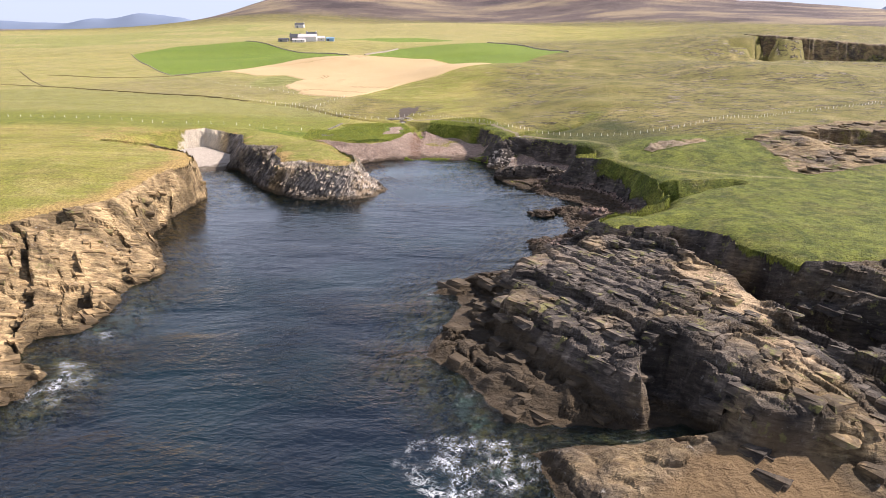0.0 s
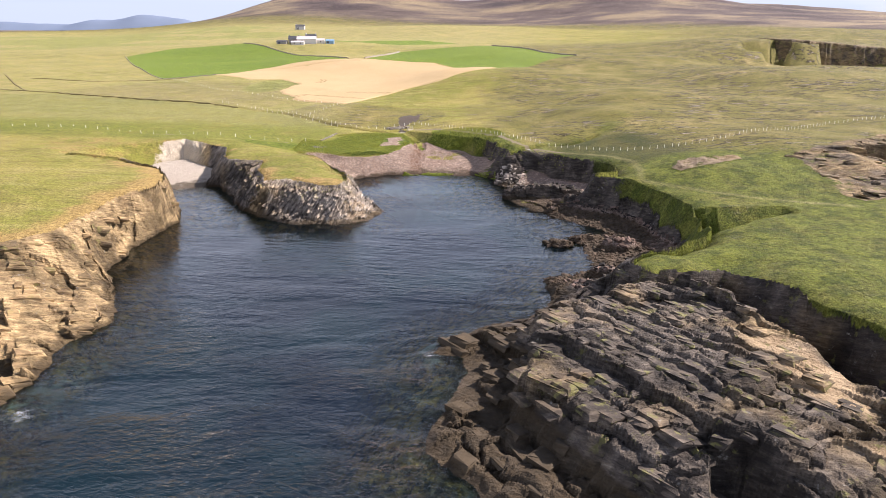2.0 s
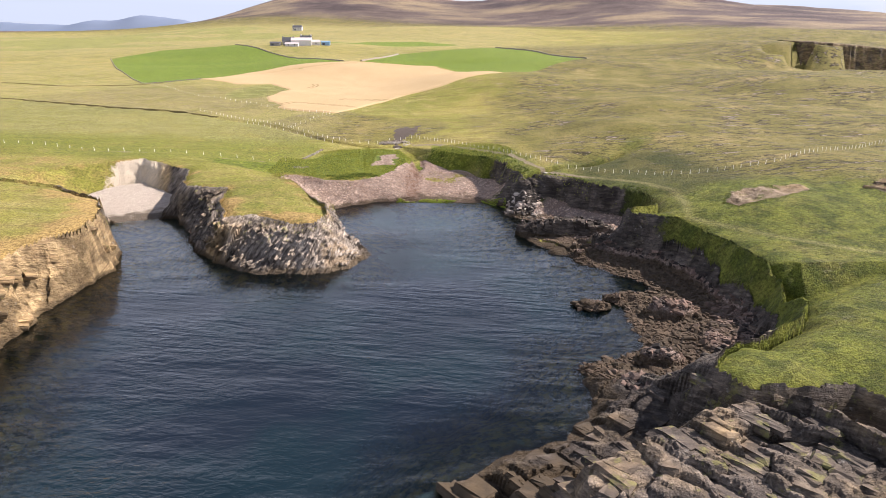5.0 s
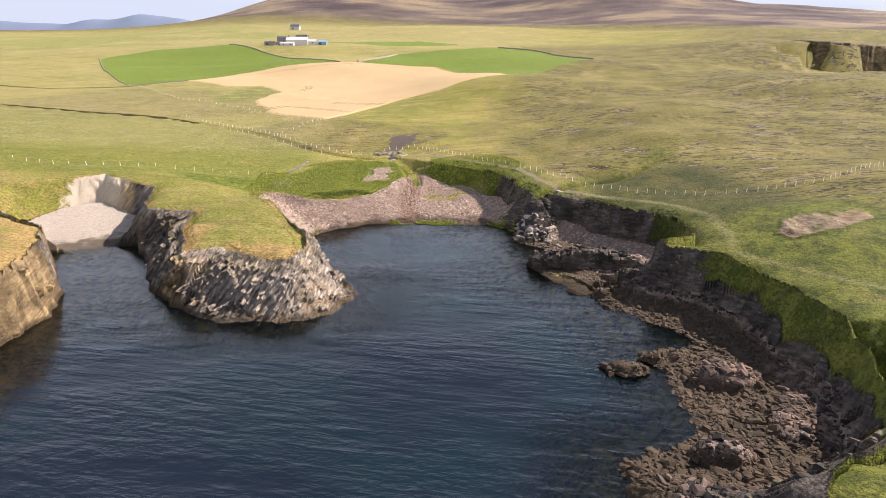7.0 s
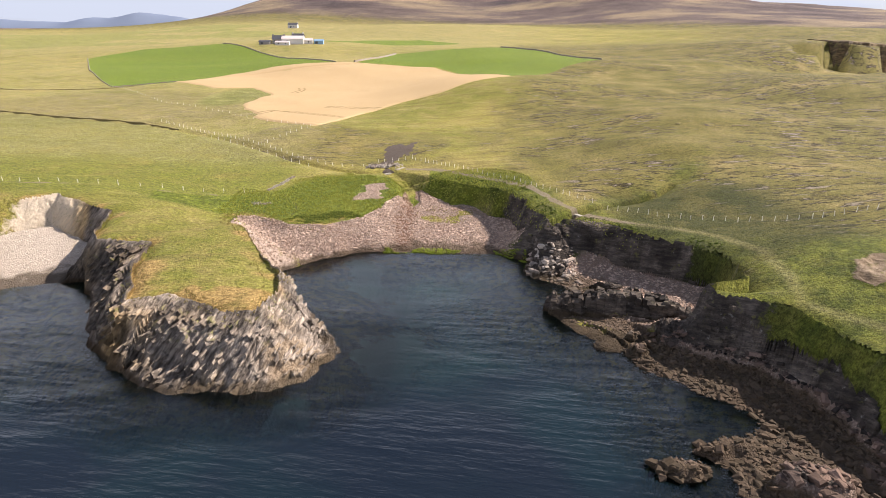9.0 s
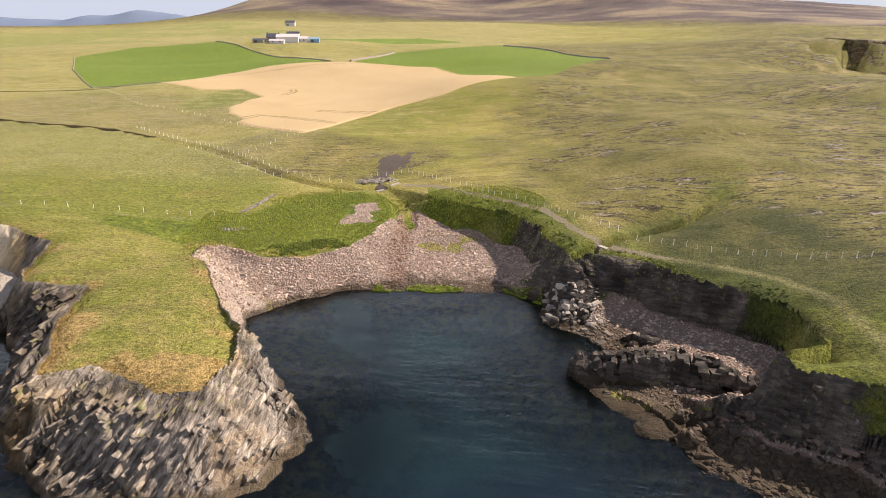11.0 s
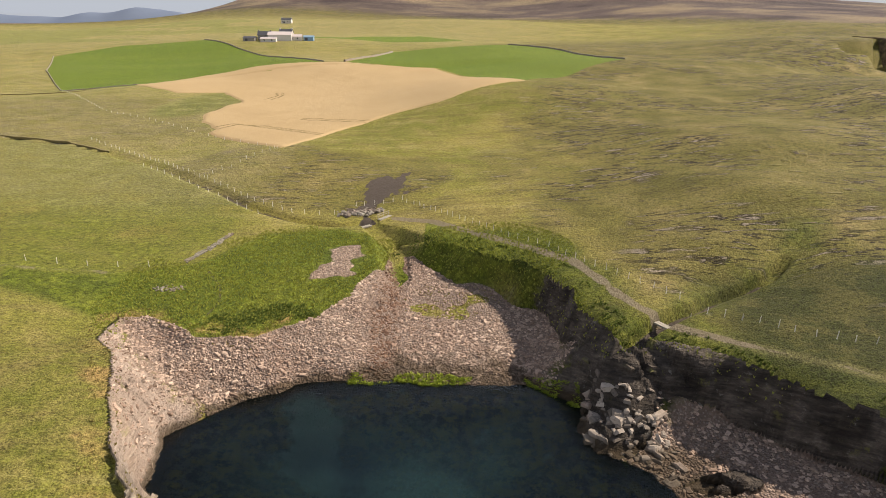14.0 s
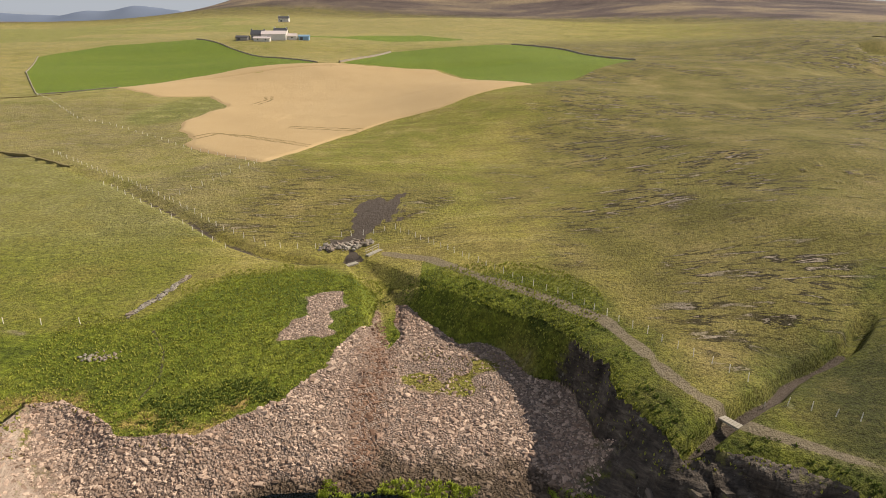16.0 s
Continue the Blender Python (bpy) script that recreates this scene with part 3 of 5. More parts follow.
# edge of the turf
TURF_W = [(-4000, -200), (-600, 60), (-200, 90), (-110, 104), (-88.7, 114.5), (-85.7, 120.5), (-81, 127), (-76.5, 133), (-75.8, 145),
          (-75.5, 157.5), (-73, 168), (-73, 174), (-78, 186), (-85, 195), (-100, 203), (-119, 210),
          (-111, 222), (-103, 231.5), (-94, 238.5), (-88, 236), (-82, 232.5), (-75, 228), (-71, 217), (-69, 210), (-58, 208), (-55.5, 196), (-50, 182),
          (-44.7, 185.5), (-35.3, 181), (-29.4, 181.5), (-29.6, 194), (-41.5, 214), (-50.5, 229), (-51.8, 234), (-45.9, 234.8), (-36.5, 230.5),
          (-29, 230.8), (-21.6, 237.7), (-15.8, 249), (-13, 256), (-13, 266)]
TURF_E = [(-10, 269.5), (-0.1, 262), (11.2, 253), (16.7, 243.5), (18.5, 231), (21, 224.5), (27, 224.2), (31, 222), (36, 219.5),
          (40, 214.8), (44.5, 210.5), (50.5, 203.5), (48.7, 189.5), (42, 187.5), (43, 184), (50, 181), (54.5, 173), (55.5, 165), (55.5, 156), (57, 148),
          (50, 132), (35, 122), (31.5, 118), (33.5, 113.5), (45.9, 113.7), (52.7, 103.5), (57, 90.7), (64.4, 88.4), (79, 92), (95, 86),
          (150, 60), (400, -40), (4000, -600)]
BACK = [(4800, 5200), (-4800, 5200)]
SHORE = SHORE_W + SHORE_E + BACK
TURF = TURF_W + TURF_E + BACK
# heights of the turf: near ground, then far country
TOP_NEAR = [(-75, 140, 10.8), (-73, 165, 12), (-110, 160, 13), (-120, 205, 11), (-95, 236, 10.5), (-160, 240, 11), (-72, 222, 9.6),
            (-50, 215, 9.3), (-45, 190, 8.8), (-30, 183, 7.8), (-33, 194, 8), (-46, 235, 5.2), (-25, 236, 4.0), (-15, 252, 4.6),
            (-37.5, 245, 6), (-22, 257, 6.3), (-46, 259, 7.5), (-20, 280, 6.4), (-49, 277, 7.6), (0, 262, 10.2),
            (17, 273, 11), (27, 240, 10.5), (37, 220, 9.5), (58, 258, 13), (70, 282, 17.5), (47, 203, 9.8), (53, 172, 10.5),
            (73, 192, 14.5), (107, 211, 17), (50, 150, 11), (46, 118, 11), (60, 105, 13.5)]
TOP_FAR = [(-96, 337, 8), (-54, 340, 11), (-97, 391, 10.5), (-101, 452, 11), (-173, 495, 13), (31, 436, 23.6), (-218, 498, 10),
           (-286, 588, 14), (109, 553, 27), (45, 665, 31), (-169, 790, 32), (-80, 600, 23), (-328, 1434, 46), (297, 640, 41),
           (330, 520, 24), (200, 400, 27), (187, 289, 17), (90, 330, 20), (-300, 300, 9), (-600, 600, 12), (-900, 1400, 22),
           (500, 1000, 52), (0, 1300, 52), (-14, 312, 9.3), (-1600, 2600, 12), (-2600, 4600, 4), (1800, 3000, 70), (0, 4000, 90), (0, 1900, 66), (600, 1700, 72), (-560, 1900, 48)]
HILLS = [(-350, 2500, 285, 480, 430), (420, 2150, 300, 330, 150), (1000, 2400, 620, 500, 150), (1500, 1500, 420, 420, 40)]
# the great outcrop of tilted beds, east of the entrance
ROCK = [(14, 104.5), (12, 95), (11.5, 87), (15, 79), (19, 72.5), (25.0, 66.5), (27.0, 73.5), (32.5, 74.5), (36, 64.8), (37, 57.5), (48, 55), (62, 58), (64, 66), (55, 70),
        (51, 78), (47, 89), (49, 98), (44, 108.5), (34, 113), (25, 109.5)]
ROCK_Z = [(19, 100, 8), (25.6, 102.5, 7.6), (31.6, 95, 9.4), (15, 87, 6.6), (18.7, 83.4, 6.8), (26, 84.6, 8.2), (30, 77, 8.8),
          (37.7, 75.5, 9.8), (47.7, 81, 8.2), (30.7, 66.6, 7.2), (40.4, 59.5, 8.6), (47.8, 62.3, 9.8), (31, 114, 8.8),
          (40, 112, 10.4), (44, 107, 11.8), (40.4, 91.6, 10.8), (21, 71, 5.2), (13, 99, 5.6)]
STREAM = [(-13, 315), (-14, 308), (-18, 296), (-21, 287), (-19, 279), (-14, 271), (-10.5, 264), (-9.5, 256), (-10, 246)]
CREEK = [(22.5, 224.5), (27.5, 228.6), (31.5, 231), (35.5, 233.6), (39.5, 238), (43, 240.8), (47, 242.8), (51.5, 245.6), (58, 252), (66, 262)]
GEO = [(262, 585), (300, 600), (330, 590), (350, 612), (430, 612), (700, 660), (700, 570), (430, 548), (335, 536), (318, 556), (296, 566)]
BARE = [(92, 159), (95, 153.5), (102, 155), (113, 159), (122, 163), (150, 170), (195, 190), (195, 236), (168, 233), (150, 232), (130, 214), (110, 200), (98, 193), (97, 176)]
GLOUP = [(122, 201), (127, 195), (146, 194), (162, 198), (162, 207), (146, 210), (130, 207)]
GULLY = [(44, 110), (50, 98), (53, 88), (56, 79), (64, 75), (82, 72)]
HOLLOW = [(46, 147), (60, 146), (74, 149)]
DITCH = [(-227, 382), (-160, 358.5), (-126, 351), (-108, 340), (-90, 327), (-71, 309), (-58, 298.6), (-45, 286), (-36, 280), (-27, 277.5), (-21, 279)]
RIDGE = [(19, 198.5), (26, 197), (33, 197), (41, 192)]
LUMPS = [(26.5, 156.7, 3.2, 1.5, 1.5), (34, 160.3, 4, 1.5, 1.3), (40.5, 153, 4.5, 3, 3.0), (33, 136.5, 4, 2.3, 2.4), (20, 217, 4, 4, 2.4), (29, 207, 4, 1.6, 1.6),
         (27, 186, 3.5, 2, 1.2), (44, 141, 3, 4, 2.2), (25, 131, 5, 3, 1.8)]
BARE_SMALL = [(62.5, 186), (66, 192), (76, 196), (85, 197), (84.5, 191), (73, 184.5), (64, 183)]
OCHRE = [(39.6, 94.1), (42.4, 95.8), (45.2, 92.5), (48.8, 86), (48.6, 79.2), (46, 76), (43.2, 80.5), (41.3, 85.6)]
OCHRE_LOW = [(43, 73.5), (47, 72.5), (48, 67), (43.5, 67)]
WASH = [(17, 47), (33.5, 57), (42.5, 55), (46, 47), (40, 40)]
SAND = [(-20, 222), (-15.5, 212), (-9, 206), (-7, 197), (-8, 186), (-9, 172), (-13, 150)]


def blob(X, Y, x, y, rx, ry):
    return 1 - sstep(0.75, 1.25, np.hypot((X - x) / rx, (Y - y) / ry))


def land(X, Y, detail=True):
    """Height of the ground, with the masks that the materials use."""
    return land_pieces(X, Y, detail)[:8]


def land_pieces(X, Y, detail=True):
    """The same, with a tone for each jointed block of rock."""
    X, Y = np.asarray(X, float), np.asarray(Y, float)
    far = sstep(330, 420, np.hypot(X, Y - 150))
    wx = X + (1.5 * fbm(X / 9, Y / 9, 3, 3) + 0.5 * fbm(X / 1.7, Y / 1.7, 2, 5)) * (1 - far)
    wy = Y + (1.5 * fbm(X / 9, Y / 9, 3, 7) + 0.5 * fbm(X / 1.7, Y / 1.7, 2, 9)) * (1 - far)
    dS = poly_sd(wx, wy, SHORE)
    ragged = 1.6 * fbm(X / 24, Y / 24, 2, 13) + 0.75 * fbm(X / 4.5, Y / 4.5, 2, 15)
    lx, ly = X + 1.5 * fbm(X / 9, Y / 9, 3, 3) * (1 - far), Y + 1.5 * fbm(X / 9, Y / 9, 3, 7) * (1 - far)
    dP = poly_sd(lx, ly, TURF) + ragged * (1 - far)
    dR = poly_sd(wx, wy, ROCK)
    top = np.where(np.hypot(X, Y - 150) < 420, spread(X, Y, TOP_NEAR + TOP_FAR), spread(X, Y, TOP_FAR + TOP_NEAR[-6:]))
    for hx, hy, sx, sy, hh in HILLS:
        g = np.exp(-((X - hx) / sx) ** 2 - ((Y - hy) / sy) ** 2)
        top = top + 110 * (1 - np.exp(-hh * g / 110)) * (1 + 0.12 * fbm(X / 300, Y / 300, 4, 31))
    beach_main = blob(X, Y, -17, 243, 38, 26)
    beach_west = blob(X, Y, -92, 221, 32, 22) * (X < -66)
    beach_cove = blob(X, Y, 37, 204, 19, 16)
    shingle = np.maximum(beach_main, np.maximum(beach_west, beach_cove))
    foreshore = blob(X, Y, 42, 154, 24, 33)
    flat = np.maximum(shingle, foreshore)
    inland, sea = np.maximum(dS, 0), np.maximum(-dS, 0)
    out = np.maximum(-dP, 0)
    # sheer shores: the whole rise between waterline and turf
    ratio = inland / (inland + out + 1e-6)
    cliff = top * (0.75 * ratio ** 0.85 + 0.25 * sstep(0.25, 0.7, ratio))
    # flat shores: shingle or boulders up to the foot of a bank
    slope = 0.135 * beach_main + 0.15 * beach_west + 0.13 * beach_cove
    slope = np.where(shingle > 0.02, slope / np.maximum(shingle, 0.02) , 0.11)
    low = slope * inland
    bank = 0.85 + 1.0 * foreshore + 2.6 * beach_cove + 0.35 * beach_west
    bank = bank * (1 - 0.4 * beach_west * sstep(-95, -106, X))
    bank = bank + 4.6 * blob(X, Y, 18, 231, 10, 17) + 1.2 * blob(X, Y, 11, 250, 9, 9)
    flatz = np.maximum(low, top - bank * out)
    sweep = blob(X, Y, -36, 238, 34, 34) * sstep(-4, -16, X)
    flatz = flatz * (1 - sweep) + top * ratio ** 1.15 * sweep
    shingle = shingle * np.maximum(sstep(-0.1, 0.8, low - (top - bank * out)), sweep * sstep(-50, -44, X + (Y - 226) * 0.4))
    z = cliff * (1 - flat) + flatz * flat
    east_rock = blob(X, Y, 24, 85, 34, 40) * (1 - foreshore)
    # the outcrop stands on a low wave-cut shelf
    shelf = np.clip(0.35 * inland, 0, 1.9) + 0.6 * fbm(X / 5, Y / 5, 3, 41)
    shelf = np.where(Y < 62, np.clip(0.5 * inland, 0, 1.6) + 0.10 * (X - 14).clip(0, 22) * sstep(46, 56, Y), shelf)
    turf_cliff = top - (2.2 + 2.0 * blob(X, Y, 62, 84, 22, 20)) * out
    rz = spread(X, Y, ROCK_Z)
    rock_out = np.maximum(-dR, 0)
    outcrop = rz - (1.9 + 1.6 * sstep(84, 74, Y) * sstep(18, 24, X)) * rock_out
    er = np.maximum(np.maximum(shelf, turf_cliff), outcrop)
    z = z * (1 - east_rock) + np.where(inland > 0, er * sstep(0, 2.0, inland), 0) * east_rock
    dgu, agu = line_dist(wx, wy, GULLY)
    z = np.where((dgu < 8) & (dP < 0.5), np.minimum(z, 7.4 - 6.4 * sstep(0.0, 0.40, agu) + 3.6 * np.maximum(dgu - 2.2, 0)), z)
    z = np.where(dP > 0, np.where((dR > 0) & (east_rock > 0.5), np.maximum(top, outcrop * 0), top), z)
    # ribs and skerries of rock on the shore
    for lx, ly, rx, ry, lh in LUMPS:
        q = ((wx - lx) / rx) ** 2 + ((wy - ly) / ry) ** 2
        bump = lh * np.clip(1.25 - q, -0.4, 1.0)
        z = np.where(q < 1.6, np.maximum(z, bump), z)
        dS = np.where(q < 1.2, np.maximum(dS, (1.2 - q) * 1.5), dS)
        shingle = np.where(q < 1.2, 0.0, shingle)
    drg, arg = line_dist(wx, wy, RIDGE)
    z = np.where(drg < 4, np.maximum(z, 4.4 - 1.0 * np.abs(arg - 0.6) * 3 - 2.6 * np.maximum(drg - 1.4, 0)), z)
    shingle = np.where(drg < 2.6, 0.0, shingle)
    z = z - 12 * blob(X, Y, 385, 530, 170, 50)
    # far gap in the coast
    dG = poly_sd(X, Y, GEO)
    z = np.where(np.abs(dG) < 60, np.where(dG > 0, np.minimum(z, 12), z), z)
    # a collapsed cave in the bare rock
    dgl = poly_sd(X + 2 * fbm(X / 7, Y / 7, 3, 205), Y + 2 * fbm(X / 7, Y / 7, 3, 206), GLOUP)
    z = np.where(dgl > -14, z - 0.16 * np.maximum(14 + dgl, 0).clip(0, 14) * (Y < 197) - 8.5 * sstep(-0.4, 1.2, dgl), z)
    # grassy hollow above the boulder shore
    dho, aho = line_dist(X + 2 * fbm(X / 8, Y / 8, 2, 17), Y, HOLLOW)
    z = np.where((dho < 14) & (dP > -1), np.minimum(z, 3.0 + 6.5 * aho ** 0.9 + 0.82 * np.maximum(dho - 1.2, 0)), z)
    # becks
    dst, ast = line_dist(X, Y, STREAM)
    zst = 9.0 - 5.6 * sstep(0.12, 0.95, ast)
    z = np.where(dst < 14, np.minimum(z, zst + 0.75 * np.maximum(dst - 1.3, 0) ** 1.05), z)
    dcr, acr = line_dist(X, Y, CREEK)
    z = z - 2.4 * np.exp(-(dcr / 6) ** 2) * sstep(0.2, 0.5, acr) * (1 - sstep(0.7, 1.0, acr)) * (dP > -3)
    z = z - 2.0 * np.exp(-(dcr / 1.1) ** 4) * (1 - sstep(0.68, 0.80, acr)) * (dP > -3)
    ddt, _ = line_dist(X, Y, DITCH)
    z = z - 1.2 * np.exp(-(ddt / 1.3) ** 2)
    lip = 1.8 * blob(X, Y, 52, 132, 12, 18) + 1.5 * blob(X, Y, 38, 222, 14, 10) + 1.7 * blob(X, Y, 54, 178, 10, 26)
    z = z - np.where(dP > 0, lip * np.exp(-np.maximum(dP, 0) / 3.6), 0)
    z = z - np.where(dP > 0, 1.3 * np.exp(-np.maximum(dP, 0) / 2.2), 0) * (1 - sweep) * (1 - far)
    rock = np.where(dP > 0, 0.0, 1.0) * (1 - shingle)
    rock = np.maximum(rock, (np.abs(dG) < 20) * 1.0)
    steep_turf = np.maximum(blob(X, Y, 2, 258, 18, 16), blob(X, Y, 54, 152, 13, 34) * (z > 0.52 * top + 3.2 * fbm(X / 5, Y / 5, 3, 19))) * (X < 75)
    steep_turf = np.maximum(steep_turf, blob(X, Y, 50, 196, 8, 12) * (z > 0.35 * top))
    steep_turf = np.maximum(steep_turf, beach_west * sstep(-96, -104, X) * (shingle < 0.35))
    rock = rock * (1 - steep_turf)
    turf = sstep(-0.4, 0.6, dP)
    piece = np.full(X.shape, 0.5)
    if detail:
        # broken beds: ledges that step along the strike, cut by joints
        nr = np.clip(rock + foreshore * 0.5, 0, 1) * (1 - turf) * (1 - steep_turf) * sstep(-1.5, 1.0, dS) * (1 - far) * (0.12 + 0.88 * sstep(0.2, -2.4, dP))
        point = sstep(-8, -14, X) * sstep(150, 165, Y)
        wob = 3.0 * fbm(X / 16, Y / 16, 3, 51) + 0.7 * fbm(X / 3, Y / 3, 2, 55)
        wob2 = 3.6 * fbm(X / 16, Y / 16, 3, 53) + 0.6 * fbm(X / 3, Y / 3, 2, 57)
        led, piece = 0.0, 0.0
        for du, dv, sgn, wgt, s0 in (((0.6, -0.8), (0.8, 0.6), -1, 1 - point, 0), ((0.6, 0.8), (0.8, -0.6), 1, point, 40)):
            u = X * du[0] + Y * du[1] + wob
            v = X * dv[0] + Y * dv[1] + wob2
            v = v + 1.1 * vnoise(v / 3.1, v * 0, 59) + 0.5 * vnoise(v / 1.2, u / 9, 60)
            for lv, lu, amp, s in ((8.6, 10.5, 2.7, 61), (4.0, 3.6, 1.0, 63), (1.65, 1.5, 0.34, 67)):
                row = np.floor(v / lv)
                fv = v / lv - row
                cu = u / lu + 7.3 * hash2(row, row * 0, s + s0) + 0.35 * vnoise(v / 2, u / 2, s)
                col = np.floor(cu)
                lift = hash2(row, col, s + 1 + s0) - 0.5
                joint = np.minimum(np.minimum(fv, 1 - fv) * lv, np.minimum(cu - col, 1 - cu + col) * lu)
                led = led - wgt * 0.22 * amp * np.exp(-(joint / (0.14 + 0.05 * lv)) ** 2)
                piece = piece + wgt * (0.18, 0.36, 0.46)[(s - 61) // 2 if s < 67 else 2] * hash2(row, col, s + 5 + s0)
                led = led + wgt * amp * (sgn * (fv - 0.5) * (0.25 + 1.1 * hash2(row, row * 0 + 3, s) ** 2) + 1.0 * lift)
        led = led * (1 - 0.6 * sstep(62, 59, Y)) * (1 - 0.4 * beach_west) * (1 - 0.92 * sstep(-3, 2, poly_sd(X, Y, WASH))) * (1 - 0.75 * sweep) * (1 - 0.6 * sstep(-2, 1, poly_sd(X, Y, OCHRE)))
        z = z + led * nr * (0.75 + 0.35 * fbm(X / 12, Y / 12, 2, 71)) * (1 - 0.85 * foreshore * (z < 3)) * sstep(-0.55, 0.25, fbm(X / 7, Y / 7, 3, 75) + 0.15) * sstep(0.0, 2.5, dS + 0.6)
        z = z + nr * 0.35 * fbm(X / 2.2, Y / 2.2, 3, 73) * sstep(-0.5, 1.5, dS)
        # turf: swells and tussocks
        g = (1 - nr) * (1 - shingle) * turf
        z = z + g * (0.35 * fbm(X / 16, Y / 16, 3, 81) + 0.10 * fbm(X / 2.4, Y / 2.4, 3, 83) * (1 - 0.6 * far))
        z = z + shingle * 0.10 * fbm(X / 3, Y / 3, 3, 85) * (dS > 0.5)
    # sea bed
    inner = sstep(150, 200, Y)
    bed = (-0.22 + 0.10 * inner) * sea - (0.016 - 0.012 * inner) * sea ** 2
    bed = np.maximum(bed, -7 + 3.3 * inner) + (0.5 * fbm(X / 5, Y / 5, 4, 91) * sstep(0.5, 5, sea) if detail else 0)
    z = np.where(dS > 0, np.maximum(z, 0.03 * np.minimum(dS, 3)), np.minimum(bed, -0.02))
    return z, dS, dP, rock * (1 - turf), shingle * (1 - turf), foreshore, dst, dcr, piece
# ---------- meshes ----------
def grid_mesh(name, X, Y, Z, material, attrs=None, keep=None, sharp=None):
    """A sheet of quads over a grid of places."""
    ny, nx = X.shape
    me = bpy.data.meshes.new(name)
    co = np.stack([X, Y, Z], -1).reshape(-1, 3).astype(np.float32)
    idx = np.arange(nx * ny).reshape(ny, nx)
    quads = np.stack([idx[:-1, :-1], idx[:-1, 1:], idx[1:, 1:], idx[1:, :-1]], -1)
    quads = quads[keep] if keep is not None else quads.reshape(-1, 4)
    me.vertices.add(len(co))
    me.vertices.foreach_set("co", co.ravel())
    me.loops.add(quads.size)
    me.loops.foreach_set("vertex_index", quads.ravel().astype(np.int32))
    me.polygons.add(len(quads))
    me.polygons.foreach_set("loop_start", (np.arange(len(quads)) * 4).astype(np.int32))
    me.polygons.foreach_set("use_smooth", np.ones(len(quads), bool) if sharp is None else ~sharp[:-1, :-1].ravel())
    for key, v in (attrs or {}).items():
        a = me.attributes.new(key, "FLOAT", "POINT")
        a.data.foreach_set("value", np.asarray(v, np.float32).ravel())
    me.update(calc_edges=True)
    me.materials.append(material)
    return new(name, me)


def spaced(lo, hi, fine, end_lo, end_hi, grow=1.035, cap=90.0):
    mid = list(np.arange(lo, hi, fine))
    a, st = [], fine
    x = lo
    while x > end_lo:
        st = min(st * grow, cap)
        x -= st
        a.append(x)
    b, st, x = [], fine, mid[-1]
    while x < end_hi:
        st = min(st * grow, cap)
        x += st
        b.append(x)
    return np.array(a[::-1] + mid + b)


def ground_at(x, y):
    return land(np.array([x]), np.array([y]))[0][0]


# paths and field outlines in the plan
PATH = [(-13, 281), (-5, 276), (4, 266), (12, 259), (20, 250.5), (23, 243), (24.5, 236), (26.5, 232.2), (30, 228.3), (39, 223), (47, 217.5), (53, 211), (57, 203),
        (55, 190), (53, 182), (59, 174.5), (64, 167), (72, 160), (90, 150)]
WEST_PATH = [(-60, 249), (-75, 247.5), (-100, 248), (-160, 252), (-260, 262)]
LITTLE_PATH = [(-43.1, 251.1), (-39.5, 246.1), (-37.5, 240.9), (-37.8, 235.3)]
EAST_PATH = [(88.5, 190), (89.9, 174), (88, 162), (80, 155)]
POINT_PATH = [(-65, 222), (-58, 212.5), (-51, 199), (-45, 191.6), (-39, 186.5)]
WHEAT = [(-179, 504), (-160.6, 548), (-129.7, 571), (-71.5, 569.5), (-10.8, 552), (32, 440), (-0.6, 413), (-24, 402), (-39, 380), (-48, 355), (-54.1, 341),
         (-67.7, 351.6), (-87, 368.5), (-86.3, 375), (-97, 389.7), (-105, 414), (-99.5, 442), (-102, 451), (-120.7, 482), (-143, 473)]
GREEN_W = [(-277, 577), (-213.6, 490), (-180, 497), (-163, 548), (-131, 574), (-86, 572), (-237, 764), (-327, 775), (-345, 697)]
GREEN_E = [(-70, 573), (-49, 666), (12, 660), (46, 670), (80, 625), (109, 552), (75.5, 513), (33.6, 444), (-9, 556)]
GREEN_N = [(-150, 800), (-60, 790), (20, 900), (-40, 985), (-120, 960)]
LUSH = [(-62, 248), (-76, 247), (-74, 240), (-60, 236), (-50, 231), (-36, 227), (-20, 236), (-13, 253), (-13, 268), (-24, 275), (-38, 270), (-47, 254)]
POOL = [(-21, 313), (-13, 311), (-13.5, 301), (-17, 295), (-20, 288), (-24, 282), (-25, 287), (-21.5, 294), (-23, 299)]
STONES_A = [(-24.5, 264), (-19, 265), (-17.2, 260), (-17.8, 252.5), (-25, 250), (-24, 257)]


def ddt_side(X, Y):
    """Positive on the seaward side of the ditch."""
    return np.interp(X, [p[0] for p in DITCH], [p[1] for p in DITCH]) - Y


